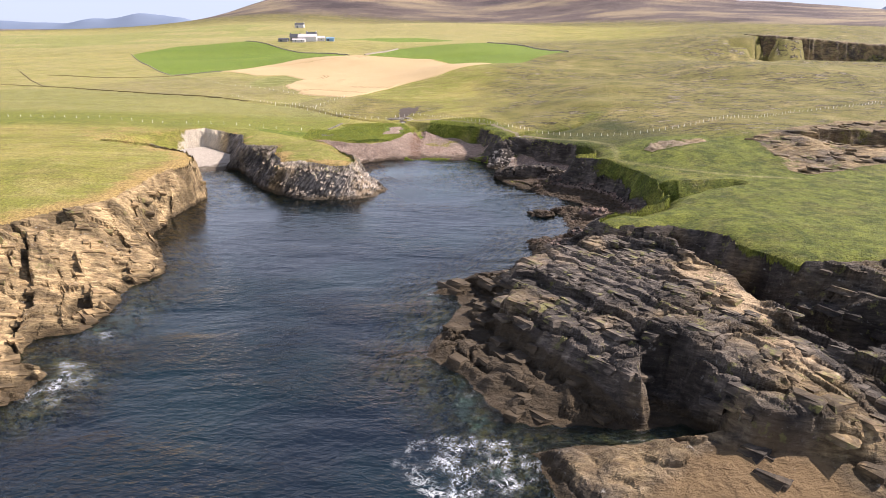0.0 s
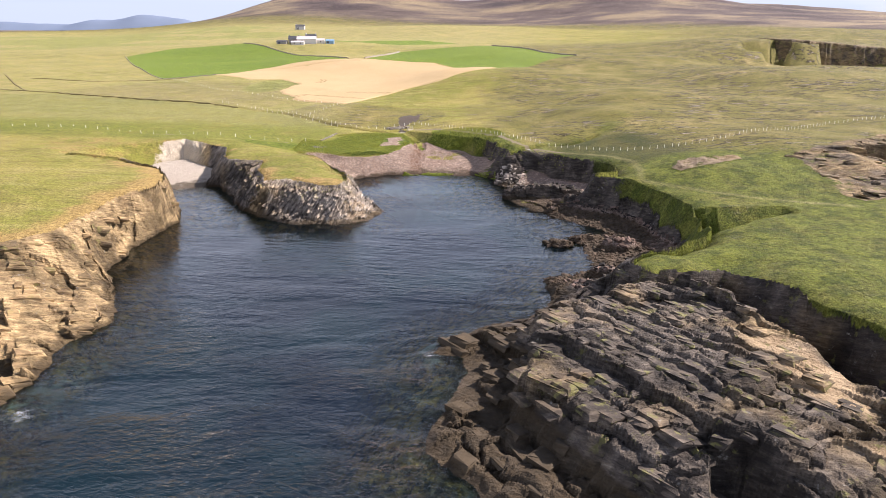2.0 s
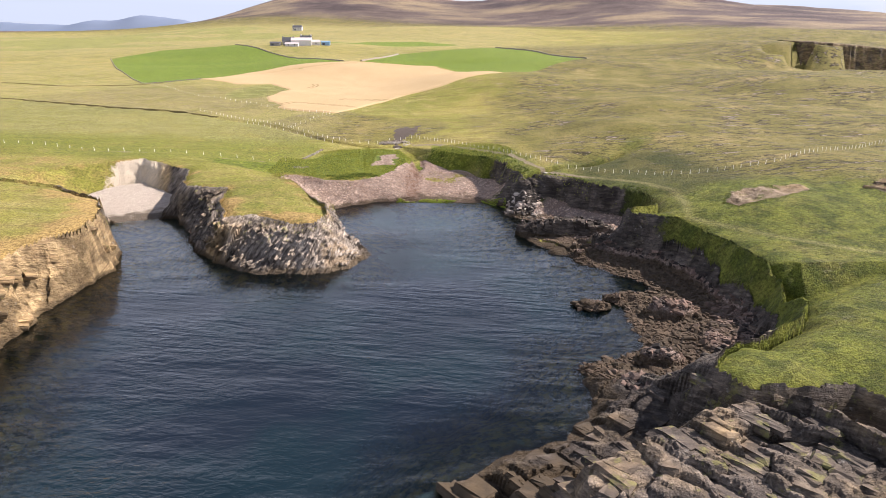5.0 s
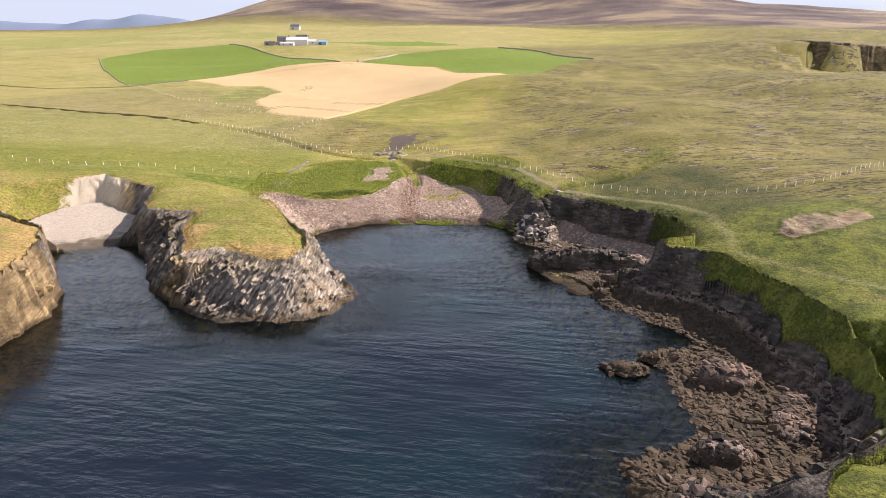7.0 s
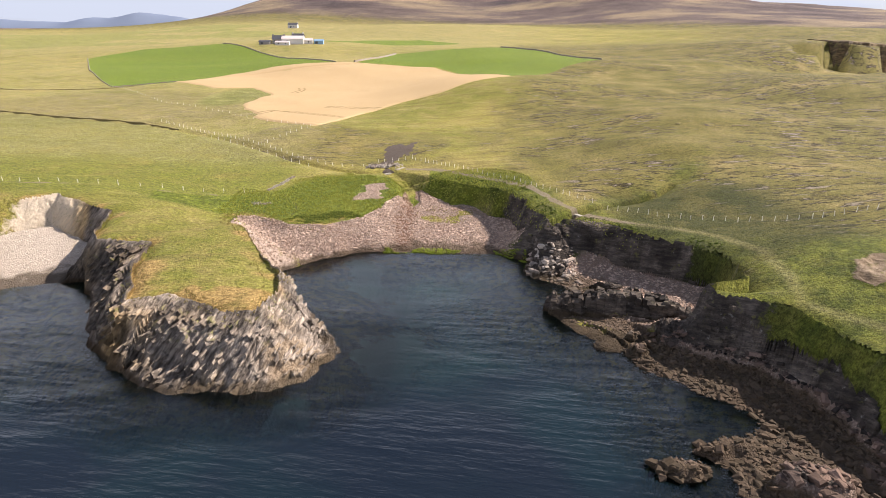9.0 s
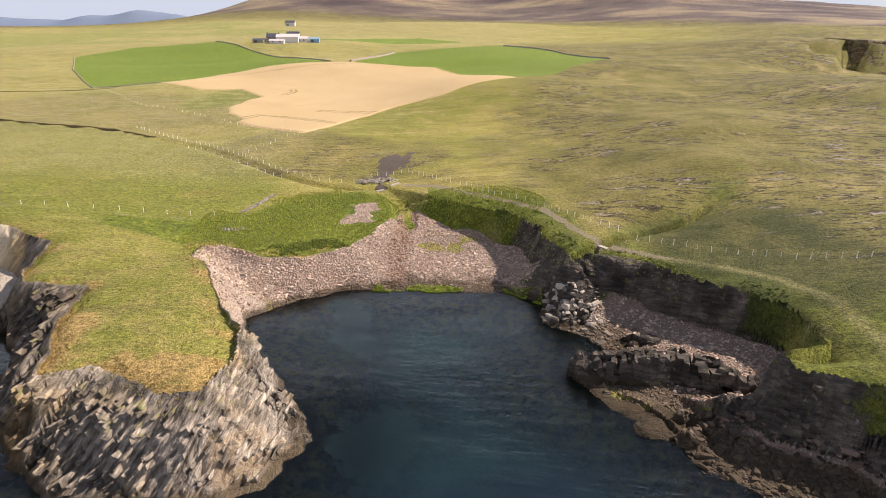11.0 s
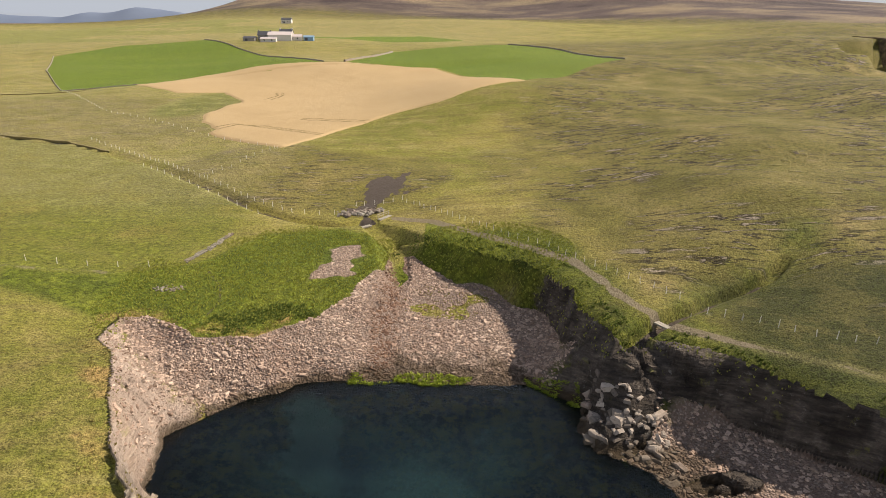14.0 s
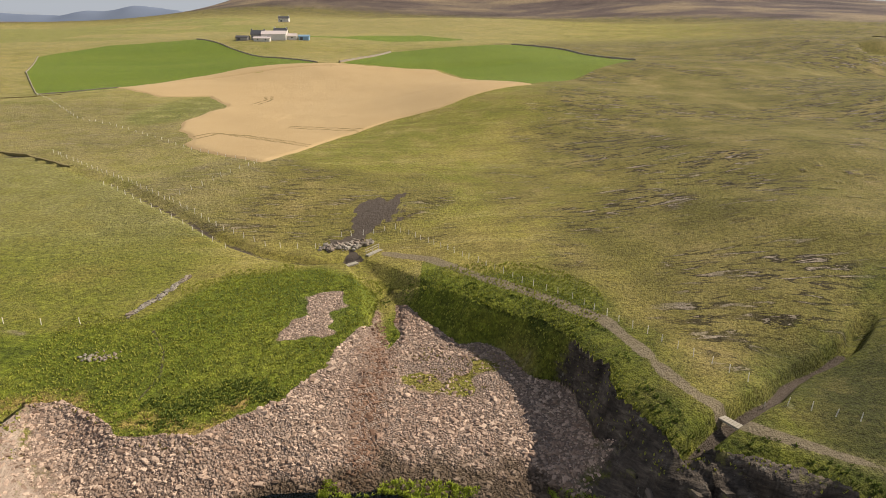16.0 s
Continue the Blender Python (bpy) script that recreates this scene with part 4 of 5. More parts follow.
def build_ground():
    xs = spaced(-92, 66, 0.28, -4600, 4600)
    ys = spaced(46, 266, 0.28, -400, 4900)
    X, Y = np.meshgrid(xs, ys)
    Z, dS, dP, rock, shingle, fore, dst, dcr, piece = land_pieces(X, Y)
    bare = np.maximum(poly_sd(X, Y, BARE), poly_sd(X, Y, BARE_SMALL) * 1.5)
    rock = np.maximum(rock, sstep(-1.5, 2, bare) * (0.72 + 0.45 * fbm(X / 7, Y / 7, 4, 201)))
    Z = Z + sstep(0, 3, bare) * (1.8 * np.abs(fbm(X / 6, Y / 9, 4, 203)) - 0.7)
    scars = fbm(X / 11, Y / 3.2, 4, 207, 0.6) * sstep(20, 60, X) * sstep(235, 262, Y) * (Y < 325)
    mudscar = sstep(0.34, 0.46, scars)
    rock = np.maximum(rock, 0.5 * sstep(0.40, 0.50, scars))
    shingle = np.maximum(shingle, sstep(-1.0, 1.6, poly_sd(X, Y, STONES_A) + 2.2 * fbm(X / 3, Y / 3, 3, 261)))
    shingle = np.maximum(shingle, 0.75 * fore * (Z < 2.6) * (dP < -2) * (dS > -0.5))
    grassy = fbm(X / 5, Y / 5, 3, 211)
    shingle = shingle * (1 - 0.8 * blob(X, Y, 0, 247, 8, 4.5) * sstep(-0.1, 0.25, grassy))
    dp1, _ = line_dist(X, Y, PATH)
    dp2, _ = line_dist(X, Y, WEST_PATH)
    dp3, _ = line_dist(X, Y, LITTLE_PATH)
    path = np.maximum((1.0 + 0.45 * fbm(X / 6, Y / 6, 3, 231)) * np.exp(-(dp1 / (0.75 + 0.5 * sstep(34, 27, X))) ** 2) * (0.38 + 0.62 * sstep(48, 27, X)), 0.42 * np.exp(-(dp2 / 1.6) ** 2))
    dp4, dp5 = line_dist(X, Y, EAST_PATH)[0], line_dist(X, Y, POINT_PATH)[0]
    path = np.maximum(path, np.maximum(0.30 * np.exp(-(dp4 / 1.2) ** 2), 0.34 * np.exp(-(dp5 / 0.6) ** 2)))
    ochre = np.maximum(sstep(-0.8, 0.8, poly_sd(X, Y, OCHRE) + fbm(X / 2, Y / 2, 3, 265)), sstep(-0.8, 0.8, poly_sd(X, Y, OCHRE_LOW) + fbm(X / 2, Y / 2, 3, 267)))
    ochre = np.maximum(ochre, 0.5 * sstep(-1, 1, poly_sd(X, Y, BARE_SMALL)))
    wash = sstep(-1.5, 1.5, poly_sd(X, Y, WASH) + 1.5 * fbm(X / 4, Y / 4, 3, 269))
    ochre = np.maximum(ochre, 0.7 * blob(X, Y, -20.5, 176.5, 7, 5) * (Z < 4.2))
    sand = 0.5 * blob(X, Y, -4, 103, 4, 8) + 0.35 * blob(X, Y, -57, 92, 5, 14) + 0.4 * blob(X, Y, 6, 70, 5, 8) + np.exp(-(line_dist(X, Y, SAND)[0] / 4.5) ** 2) + blob(X, Y, -21.5, 165, 3.5, 6) + 0.8 * blob(X, Y, -13.5, 182.5, 3, 2)
    lush = np.maximum(sstep(-3, 3, poly_sd(X, Y, LUSH)), 0.95 * blob(X, Y, 5, 254, 18, 14))
    lush = np.maximum(lush, 0.55 * blob(X, Y, 52, 160, 24, 60))
    lush = np.maximum(lush, 0.6 * np.exp(-(dcr / 5) ** 2) * (X > 30))
    lush = np.maximum(lush, 0.78 * blob(X, Y, 74, 140, 52, 70) * sstep(215, 200, Y))
    lush = np.maximum(lush, 0.85 * sstep(15, 2, dP) * (X > -6) * sstep(190, 205, Y) * (Y < 275))
    lush = np.maximum(lush, 0.55 * sstep(-38, -50, X) * sstep(226, 246, Y) * (ddt_side(X, Y) > 0))
    lush = np.maximum(lush, 0.8 * blob(X, Y, -118, 440, 16, 42))
    lush = lush * (dP > -14) * (1 - 0.9 * blob(X, Y, 0, 247, 11, 7))
    hx = X + 40 * fbm(X / 45, Y / 45, 5, 251, 0.6)
    heath = 0.75 * sstep(-50, 50, hx - 18 - (Y - 300) * 0.05) * sstep(228, 285, Y) * (1 - sstep(700, 1100, Y))
    heath = np.maximum(heath, 0.6 * blob(hx, Y + 14 * fbm(X / 20, Y / 20, 3, 253), -35, 312, 44, 36))
    heath = np.maximum(heath, 1.0 * sstep(1150, 1700, Y + 0.35 * X.clip(-900, 900)))
    heath = np.maximum(heath, 0.72 * sstep(0, 1, (hx - 30 - 0.05 * (Y - 250)) / (80 + 0.5 * np.maximum(Y - 250, 0))) * sstep(215, 260, Y))
    heath = np.maximum(heath, 0.55 * blob(X, Y, -150, 400, 90, 60))
    heath = np.maximum(heath, 0.68 * sstep(34, 56, X) * (1 - sstep(205, 235, Y)))
    heath = np.maximum(heath, 0.72 * sstep(-10, 40, hx) * sstep(190, 212, Y) * (1 - sstep(300, 460, Y)))
    rusty_bank = blob(X, Y, -118, 226, 24, 16)
    heath = np.maximum(heath, 0.6 * blob(X, Y, -37, 183, 9, 5))
    past = np.maximum(poly_sd(X, Y, GREEN_W), poly_sd(X, Y, GREEN_E))
    past = np.maximum(np.maximum(past, poly_sd(X, Y, GREEN_N)), -5)
    past = np.maximum(past, np.where(blob(X, Y, -720, 1150, 480, 380) * (0.75 + fbm(X / 150, Y / 60, 4, 271)) > 0.5, -0.12, -5))
    mud = np.maximum(1 - sstep(0.4, 1.8, dst + 1.8 * fbm(X / 3, Y / 3, 3, 243)) * 1.0, 0) * (Y > 279)
    mud = np.maximum(mud, blob(X, Y, -15, 305, 7, 9) * (0.40 + 1.5 * fbm(X / 4, Y / 4, 4, 241, 0.6)))
    mud = np.maximum(mud, 0.75 * sstep(-0.8, 0.8, poly_sd(X, Y, POOL) - 0.7 + 2.4 * fbm(X / 2.5, Y / 2.5, 3, 291)))
    mud = np.maximum(mud, 0.55 * mudscar)
    mud = np.maximum(mud, 0.95 * np.exp(-(dcr / 0.75) ** 2) * sstep(52.5, 50, X))
    mud = np.maximum(mud, 0.6 * np.exp(-(dp3 / 0.4) ** 2))
    ddt, _ = line_dist(X, Y, DITCH)
    mud = np.maximum(mud, 0.62 * np.exp(-(ddt / 1.1) ** 2))
    rock = np.maximum(rock, 0.62 * blob(X, Y, 640, 1250, 260, 70) * sstep(0.0, 0.4, fbm(X / 40, Y / 30, 3, 221)))
    # paler with distance: the haze over far fields put into the dry mask
    dry = 0.5 * sstep(330, 900, Y) * (1 - 0.5 * sstep(1300, 2200, Y)) * (1 - 0.55 * heath)
    dry = np.maximum(dry, 0.42 * sstep(-30, -60, X) * sstep(255, 300, Y) * (1 - sstep(600, 1000, Y)))
    dry = np.maximum(dry, 0.40 * np.exp(-(dp1 / 1.6) ** 2) * (X > 30))
    dry = dry * (1 - 0.6 * sstep(50, 260, X) * sstep(600, 900, Y))
    rust = sstep(14, 0, dP) * (dP > -4) * sstep(-40, -55, X) * (Y < 200) * 0.95
    rust = np.maximum(rust, (0.75 + 0.7 * fbm(X / 3, Y / 3, 3, 289)) * blob(X, Y, -37, 184.5, 12, 5.5))
    rust = np.maximum(rust, (0.5 + 0.5 * fbm(X / 4, Y / 4, 3, 247)) * sstep(9, 0, dP) * (dP > -4) * (X < -25) * (Y > 190) * (Y < 240))
    rust = np.maximum(rust, 0.5 * rusty_bank)
    g = grid_mesh("ground", X, Y, Z, M_GROUND, dict(rock=rock, shingle=shingle, lush=lush, heath=heath, path=path, pasture=past, mud=mud, dry=dry, rust=rust, piece=piece, ochre=ochre, wash=wash, sand=sand), None, rock > 0.5)
    return tagged(g, "coastal grassland with rock cliffs, stony beaches and far hills", "ground", kind="structure")


def build_water():
    xs = spaced(-115, 60, 0.9, -4500, 300, 1.06, 200)
    ys = spaced(20, 235, 0.9, -1500, 300, 1.06, 200)
    X, Y = np.meshgrid(xs, ys)
    Z, dS = land(X, Y)[:2]
    foam = np.maximum(blob(X, Y, 3, 57, 9, 6.5), blob(X, Y, -55, 74, 5, 7) * 0.9)
    foam = np.maximum(foam, blob(X, Y, 49, 46, 5, 5))
    foam = np.maximum(foam, blob(X, Y, -57, 89, 4, 3) * 0.7)
    foam = np.maximum(foam, blob(X, Y, 6, 70, 5, 5) * 0.55)
    foam = np.maximum(foam, blob(X, Y, -2, 106, 3, 3) * 0.5)
    foam = np.maximum(foam, blob(X, Y, -26, 52, 7, 8) * 0.30)
    foam = np.maximum(foam, np.exp(-((dS + 0.2) / 0.7) ** 2) * 0.62 * sstep(118, 100, Y) * (0.55 + 0.9 * fbm(X / 6, Y / 6, 3, 273)))
    calm = sstep(62, 150, Y)
    w = grid_mesh("water", X, Y, np.zeros_like(X), M_WATER, dict(depth=np.maximum(-Z, 0), foam=foam, calm=calm))
    return tagged(w, "dark blue rippled sea filling the cove", "water", kind="structure")


build_ground()
build_water()


def build_crop():
    xs, ys = np.arange(-190, 45, 1.25), np.arange(330, 585, 1.25)
    X, Y = np.meshgrid(xs, ys)
    sd = poly_sd(X + 1.2 * vnoise(X / 9, Y / 9, 5), Y + 1.2 * vnoise(X / 9, Y / 9, 6), WHEAT)
    Z = land(X, Y)[0] + 0.85 * sstep(-1.6, 0.4, sd) - 0.45 + 0.05 * vnoise(X, Y, 9)
    wheel = np.zeros_like(X)
    for off in (0.0, 3.0):
        for line in ([(-88 + off, 378 - off), (-84 + off, 384), (-70, 381 - off), (-46, 366 - off)], [(-92 + off, 455), (-90 + off, 470), (-93 + off, 480)],
                     [(-60, 398 - off), (-30, 390 - off)]):
            d, _ = line_dist(X, Y, line)
            wheel = np.maximum(wheel, np.exp(-(d / 0.7) ** 2))
    keep = (sd[:-1, :-1] > -2.4) & (sd[1:, 1:] > -2.4)
    ob = grid_mesh("barley_field", X, Y, Z, M_CROP, dict(wheeling=wheel), keep)
    return tagged(ob, "ripe golden barley standing in a field with tramlines", "crop field", kind="stuff")


build_crop()


# ---------- stones, slabs and small builders ----------
def part(name, bm, material, parent, label=""):
    """One bmesh as one mesh object under a thing or under a part."""
    me = bpy.data.meshes.new(name)
    bm.to_mesh(me)
    bm.free()
    me.materials.append(material)
    ob = new(name, me)
    ob.parent = parent
    if label:
        ob["label"] = label
    return ob


def block_points(rng, n, taper=0.72, rough=0.10):
    """n unit blocks with worn upper edges: 12 corners and 9 faces each, every corner jittered."""
    lo = np.array([(-1, -1, -1), (1, -1, -1), (1, 1, -1), (-1, 1, -1)], float)
    mid = lo * (1, 1, 0) + (0, 0, 0.45)
    up = lo * (taper, taper, 0) + (0, 0, 1)
    base = np.concatenate([lo, mid, up])
    return base[None] + rng.normal(0, rough, (n, 12, 3)) * (1, 1, 0.6)


BLOCK_FACES = np.array([(i + 4 * r, (i + 1) % 4 + 4 * r, (i + 1) % 4 + 4 * r + 4, i + 4 * r + 4) for r in (0, 1) for i in range(4)] + [(8, 9, 10, 11)])


def quad_mesh(name, co, faces, material, smooth=False):
    me = bpy.data.meshes.new(name)
    me.vertices.add(len(co))
    me.vertices.foreach_set("co", np.asarray(co, np.float32).ravel())
    me.loops.add(faces.size)
    me.loops.foreach_set("vertex_index", faces.ravel().astype(np.int32))
    me.polygons.add(len(faces))
    me.polygons.foreach_set("loop_start", (np.arange(len(faces)) * faces.shape[1]).astype(np.int32))
    me.polygons.foreach_set("use_smooth", np.full(len(faces), smooth))
    me.update(calc_edges=True)
    me.materials.append(material)
    return me


def turns(yaw, axis_x, axis_y):
    """Rotation matrices: turned by yaw about z, then leaning by small angles about x and y."""
    cz, sz, cx, sx, cy, sy = np.cos(yaw), np.sin(yaw), np.cos(axis_x), np.sin(axis_x), np.cos(axis_y), np.sin(axis_y)
    o, i = np.zeros_like(yaw), np.ones_like(yaw)
    rz = np.stack([np.stack([cz, -sz, o], -1), np.stack([sz, cz, o], -1), np.stack([o, o, i], -1)], -2)
    rx = np.stack([np.stack([i, o, o], -1), np.stack([o, cx, -sx], -1), np.stack([o, sx, cx], -1)], -2)
    ry = np.stack([np.stack([cy, o, sy], -1), np.stack([o, i, o], -1), np.stack([-sy, o, cy], -1)], -2)
    return rx @ ry @ rz


def rock_pile(thing, name, piece, rng, place, rot, size, mat_one, mat_many, parts, taper=0.72, rough=0.10):
    """Stones on a thing: the first ones as parts, the rest joined."""
    shapes = [quad_mesh(piece, p, BLOCK_FACES, mat_one) for p in block_points(rng, 14, taper, rough)]
    for i in range(min(parts, len(place))):
        ob = new(piece, shapes[i % 14])
        m = Matrix(rot[i].tolist()).to_4x4() @ Matrix.Diagonal((*size[i].tolist(), 1))
        m.translation = place[i].tolist()
        ob.matrix_world = m
        ob.parent = thing
    rest = slice(parts, None)
    n = len(place[rest])
    if n:
        p = block_points(rng, n, taper, rough) * size[rest][:, None, :]
        p = np.einsum("nij,nkj->nki", rot[rest], p) + place[rest][:, None, :]
        faces = (BLOCK_FACES[None] + 12 * np.arange(n)[:, None, None]).reshape(-1, 4)
        ob = new(name, quad_mesh(name, p.reshape(-1, 3), faces, mat_many))
        ob.parent = thing
        tagged(ob, kind="stuff")


def base_of(name, x, y, label, category, group=""):
    e = new(name)
    return tagged(e, label, category, group)


def scatter(rng, n, x0, x1, y0, y1):
    x, y = rng.uniform(x0, x1, n), rng.uniform(y0, y1, n)
    return x, y, land(x, y)


def slope_at(x, y):
    e = 0.6
    gx = (land(x + e, y, False)[0] - land(x - e, y, False)[0]) / (2 * e)
    gy = (land(x, y + e, False)[0] - land(x, y - e, False)[0]) / (2 * e)
    return gx, gy


def bedded_rocks(name, label, seed, n, box, dip, strike, parts, want, big=1.0, thin=1.0, long=1.0, wide=1.0, loose=0.12):
    """Slabs of one tilted series of beds, standing out of the rock face."""
    rng = np.random.default_rng(seed)
    x, y, (z, dS, dP, rock, shingle, fore, _, _) = scatter(rng, n, *box)
    ok = want(x, y, z, dS, dP, rock)
    x, y, z = x[ok], y[ok], z[ok]
    k = len(x)
    ax = math.atan2(strike[1], strike[0])
    size = np.stack([rng.gamma(3.0, 0.18, k) + 0.35, rng.gamma(3.0, 0.16, k) + 0.35, rng.uniform(0.26, 0.55, k) * thin], -1) * big
    size[:, 0] *= long
    size[:, 1] *= wide
    size[:, 0] = np.minimum(size[:, 0], 2.0 * big)
    order = np.argsort(-size[:, 0] * size[:, 1])
    x, y, z, size = x[order], y[order], z[order], size[order]
    yaw = ax + rng.normal(0, loose, k)
    d = np.radians(rng.normal(dip[2], 4, k))
    # lean the beds towards the dip direction
    rot = turns(yaw, -d * dip[1], d * dip[0])
    place = np.stack([x, y, z - 0.78 * size[:, 2] - 0.06], -1)
    thing = base_of(name, 0, 0, label, "rock")
    rock_pile(thing, "slab_rubble", "slab", rng, place, rot, size, M_SLAB, M_SLAB, parts, 0.80, 0.17)
    return thing


def on_rock(x, y, z, dS, dP, rock):
    return (rock > 0.35) & (z > 0.25) & (dS > 0.3) & (dP < -0.7)


bedded_rocks("rock_outcrop", "layered brown and grey flagstone outcrop with tilted slabs", 5, 520, (-4, 66, 44, 120), (0.8, 0.6, 13), (0.6, -0.8), 300,
             lambda x, y, z, dS, dP, rock: on_rock(x, y, z, dS, dP, rock) & (y < 122) & ((y > 63) | (x > 34)) & (line_dist(x, y, GULLY)[0] > 4), 1.5, 0.8)
bedded_rocks("rocky_point", "grey layered rock slope ending a grassy headland", 6, 2600, (-76, -14, 168, 208), (1.15, -0.55, 46), (0.42, 0.9), 290,
             lambda x, y, z, dS, dP, rock: on_rock(x, y, z, dS, dP, rock) & (dS > 1.3), 0.8, 0.42, 1.7, 0.42, 0.07)
bedded_rocks("bare_clifftop", "bare pinkish clifftop rock with broken slabs", 9, 260, (92, 172, 152, 236), (0.8, 0.6, 8), (0.9, -0.3), 120,
             lambda x, y, z, dS, dP, rock: (poly_sd(x, y, BARE) > 0.5) & (poly_sd(x, y, GLOUP) < -0.5) & (fbm(x / 9, y / 6, 3, 285) > -0.12), 1.5, 0.5, 1.2)
bedded_rocks("ochre_cliff", "ochre weathered cliff of broken rock beds", 7, 480, (-95, -54, 60, 184), (0.8, 0.6, 14), (0.6, -0.8), 240, on_rock, 1.3)
bedded_rocks("dark_cliff", "dark jointed cliff blocks above a boulder shore", 8, 520, (14, 56, 122, 232), (0.7, 0.7, 18), (0.5, -0.86), 200,
             lambda x, y, z, dS, dP, rock: on_rock(x, y, z, dS, dP, rock) & ((z > 3.0) | (line_dist(x, y, RIDGE)[0] < 3)), 0.8)


def stone_beach(name, label, seed, n, box, lo, hi, mats, parts, want, centre):
    rng = np.random.default_rng(seed)
    x, y, (z, dS, dP, rock, shingle, fore, _, _) = scatter(rng, n, *box)
    ok = want(x, y, z, dS, dP, shingle, fore)
    x, y, z = x[ok], y[ok], z[ok]
    near = np.argsort(np.hypot(x - centre[0], y - centre[1]))
    x, y, z = x[near], y[near], z[near]
    k = len(x)
    s = lo + (hi - lo) * rng.beta(1.1, 4.2, k)
    size = np.stack([s * rng.uniform(0.8, 1.5, k), s * rng.uniform(0.55, 0.95, k), s * rng.uniform(0.28, 0.6, k)], -1)
    rot = turns(rng.uniform(0, 6.28, k), rng.normal(0, 0.28, k), rng.normal(0, 0.28, k))
    place = np.stack([x, y, z - 0.05 * size[:, 2]], -1)
    thing = base_of(name, 0, 0, label, "beach stones")
    rock_pile(thing, "stone_rubble", "stone", rng, place, rot, size, mats[0], mats[1], parts, 0.66, 0.14)


stone_beach("stony_beach", "pale pink angular stones of a storm beach", 11, 38000, (-53, 20, 206, 266), 0.07, 0.44, (M_STONE, M_STONES), 300,
            lambda x, y, z, dS, dP, sh, fo: ((sh > 0.4) | ((x < -34) & (dP < -0.2) & (hash2(x * 5, y * 5, 3) > 0.45))) & (dS > 0.1) & (dP < 0.3) & (z < 8) & (hash2(x * 7, y * 7) > 0.75 * blob(x, y, 0, 247, 8, 4.5)), (-2, 236))
stone_beach("small_cove_beach", "pale shingle below a crumbling cliff in shadow", 12, 6500, (-112, -66, 198, 235), 0.05, 0.15, (M_PALE, M_PALE), 40,
            lambda x, y, z, dS, dP, sh, fo: (sh > 0.4) & (dS > 0.2) & (dP < -1) & (z < 5), (-85, 210))
stone_beach("shaded_shingle", "grey pink shingle in a shaded cove", 13, 4200, (18, 52, 186, 220), 0.10, 0.45, (M_STONE, M_STONES), 120,
            lambda x, y, z, dS, dP, sh, fo: (sh > 0.35) & (dS > 0.2) & (dP < -0.5) & (z < 4), (30, 205))
stone_beach("boulder_shore", "brown wet boulders heaped along a dark shore", 14, 9500, (14, 54, 118, 196), 0.14, 0.95, (M_BOULDER, M_BOULDERS), 300,
            lambda x, y, z, dS, dP, sh, fo: (fo > 0.25) & (dS > -0.5) & (dP < -1) & (z < 3.5), (33, 148))
stone_beach("fallen_blocks", "large pale angular blocks fallen from a cliff", 15, 210, (15, 26, 206, 223), 0.25, 1.25, (M_FALLEN, M_FALLENS), 90,
            lambda x, y, z, dS, dP, sh, fo: (dS > 0) & (dP < -0.5) & (z < 6), (19, 214))
stone_beach("scattered_stones", "heap of bare pale stones in rank grass", 16, 2200, (-27, -15, 248, 267), 0.09, 0.3, (M_STONE, M_STONES), 40,
            lambda x, y, z, dS, dP, sh, fo: poly_sd(x, y, STONES_A) + 2.2 * fbm(x / 3, y / 3, 3, 261) > 0.6, (-20, 258))


def standing_blocks():
    """A row of upright joint blocks along the rib that closes the shaded cove."""
    rng = np.random.default_rng(18)
    line = along(RIDGE, 0.85, rng, 0.12) + along([(px, py - 1.3) for px, py in RIDGE], 0.95, rng, 0.15) + along([(px, py + 1.2) for px, py in RIDGE], 1.0, rng, 0.3)
    x, y = np.array([p[0] for p in line]), np.array([p[1] for p in line]) + 0.2
    k = len(x)
    z = land(x, y, False)[0].clip(0.4, 4.2)
    size = np.stack([rng.uniform(0.28, 0.78, k), rng.uniform(0.40, 0.85, k), rng.uniform(0.7, 1.8, k)], -1)
    rot = turns(rng.normal(-0.15, 0.22, k), rng.normal(0.14, 0.12, k), rng.normal(-0.16, 0.13, k))
    thing = base_of("jointed_rib", 0, 0, "rib of upright jointed grey rock blocks", "rock")
    rock_pile(thing, "block_rubble", "block", rng, np.stack([x, y, z - 0.62 * size[:, 2] + rng.uniform(-0.7, 0.45, k)], -1), rot, size, M_SLAB, M_SLAB, 80, 0.76, 0.17)


# ---------- fences, walls and bridges ----------
def box_bm(sx, sy, sz, at=(0, 0, 0), turn=0.0, bevel=0.0):
    bm = bmesh.new()
    bmesh.ops.create_cube(bm, size=1.0, matrix=pose(*at, 0, 0, turn) @ Matrix.Diagonal((sx, sy, sz, 1)))
    if bevel:
        bmesh.ops.bevel(bm, geom=bm.edges[:], offset=bevel, segments=1, affect="EDGES")
    return bm


def post_shape(name, h, r):
    bm = bmesh.new()
    bmesh.ops.create_cone(bm, cap_ends=True, segments=7, radius1=r, radius2=r * 0.82, depth=h, matrix=pose(0, 0, h / 2 - 0.15))
    for v in bm.verts:
        if v.co.z > h * 0.5:
            v.co.z += 0.35 * v.co.x
    me = bpy.data.meshes.new(name)
    bm.to_mesh(me)
    bm.free()
    me.materials.append(M_POST)
    return me


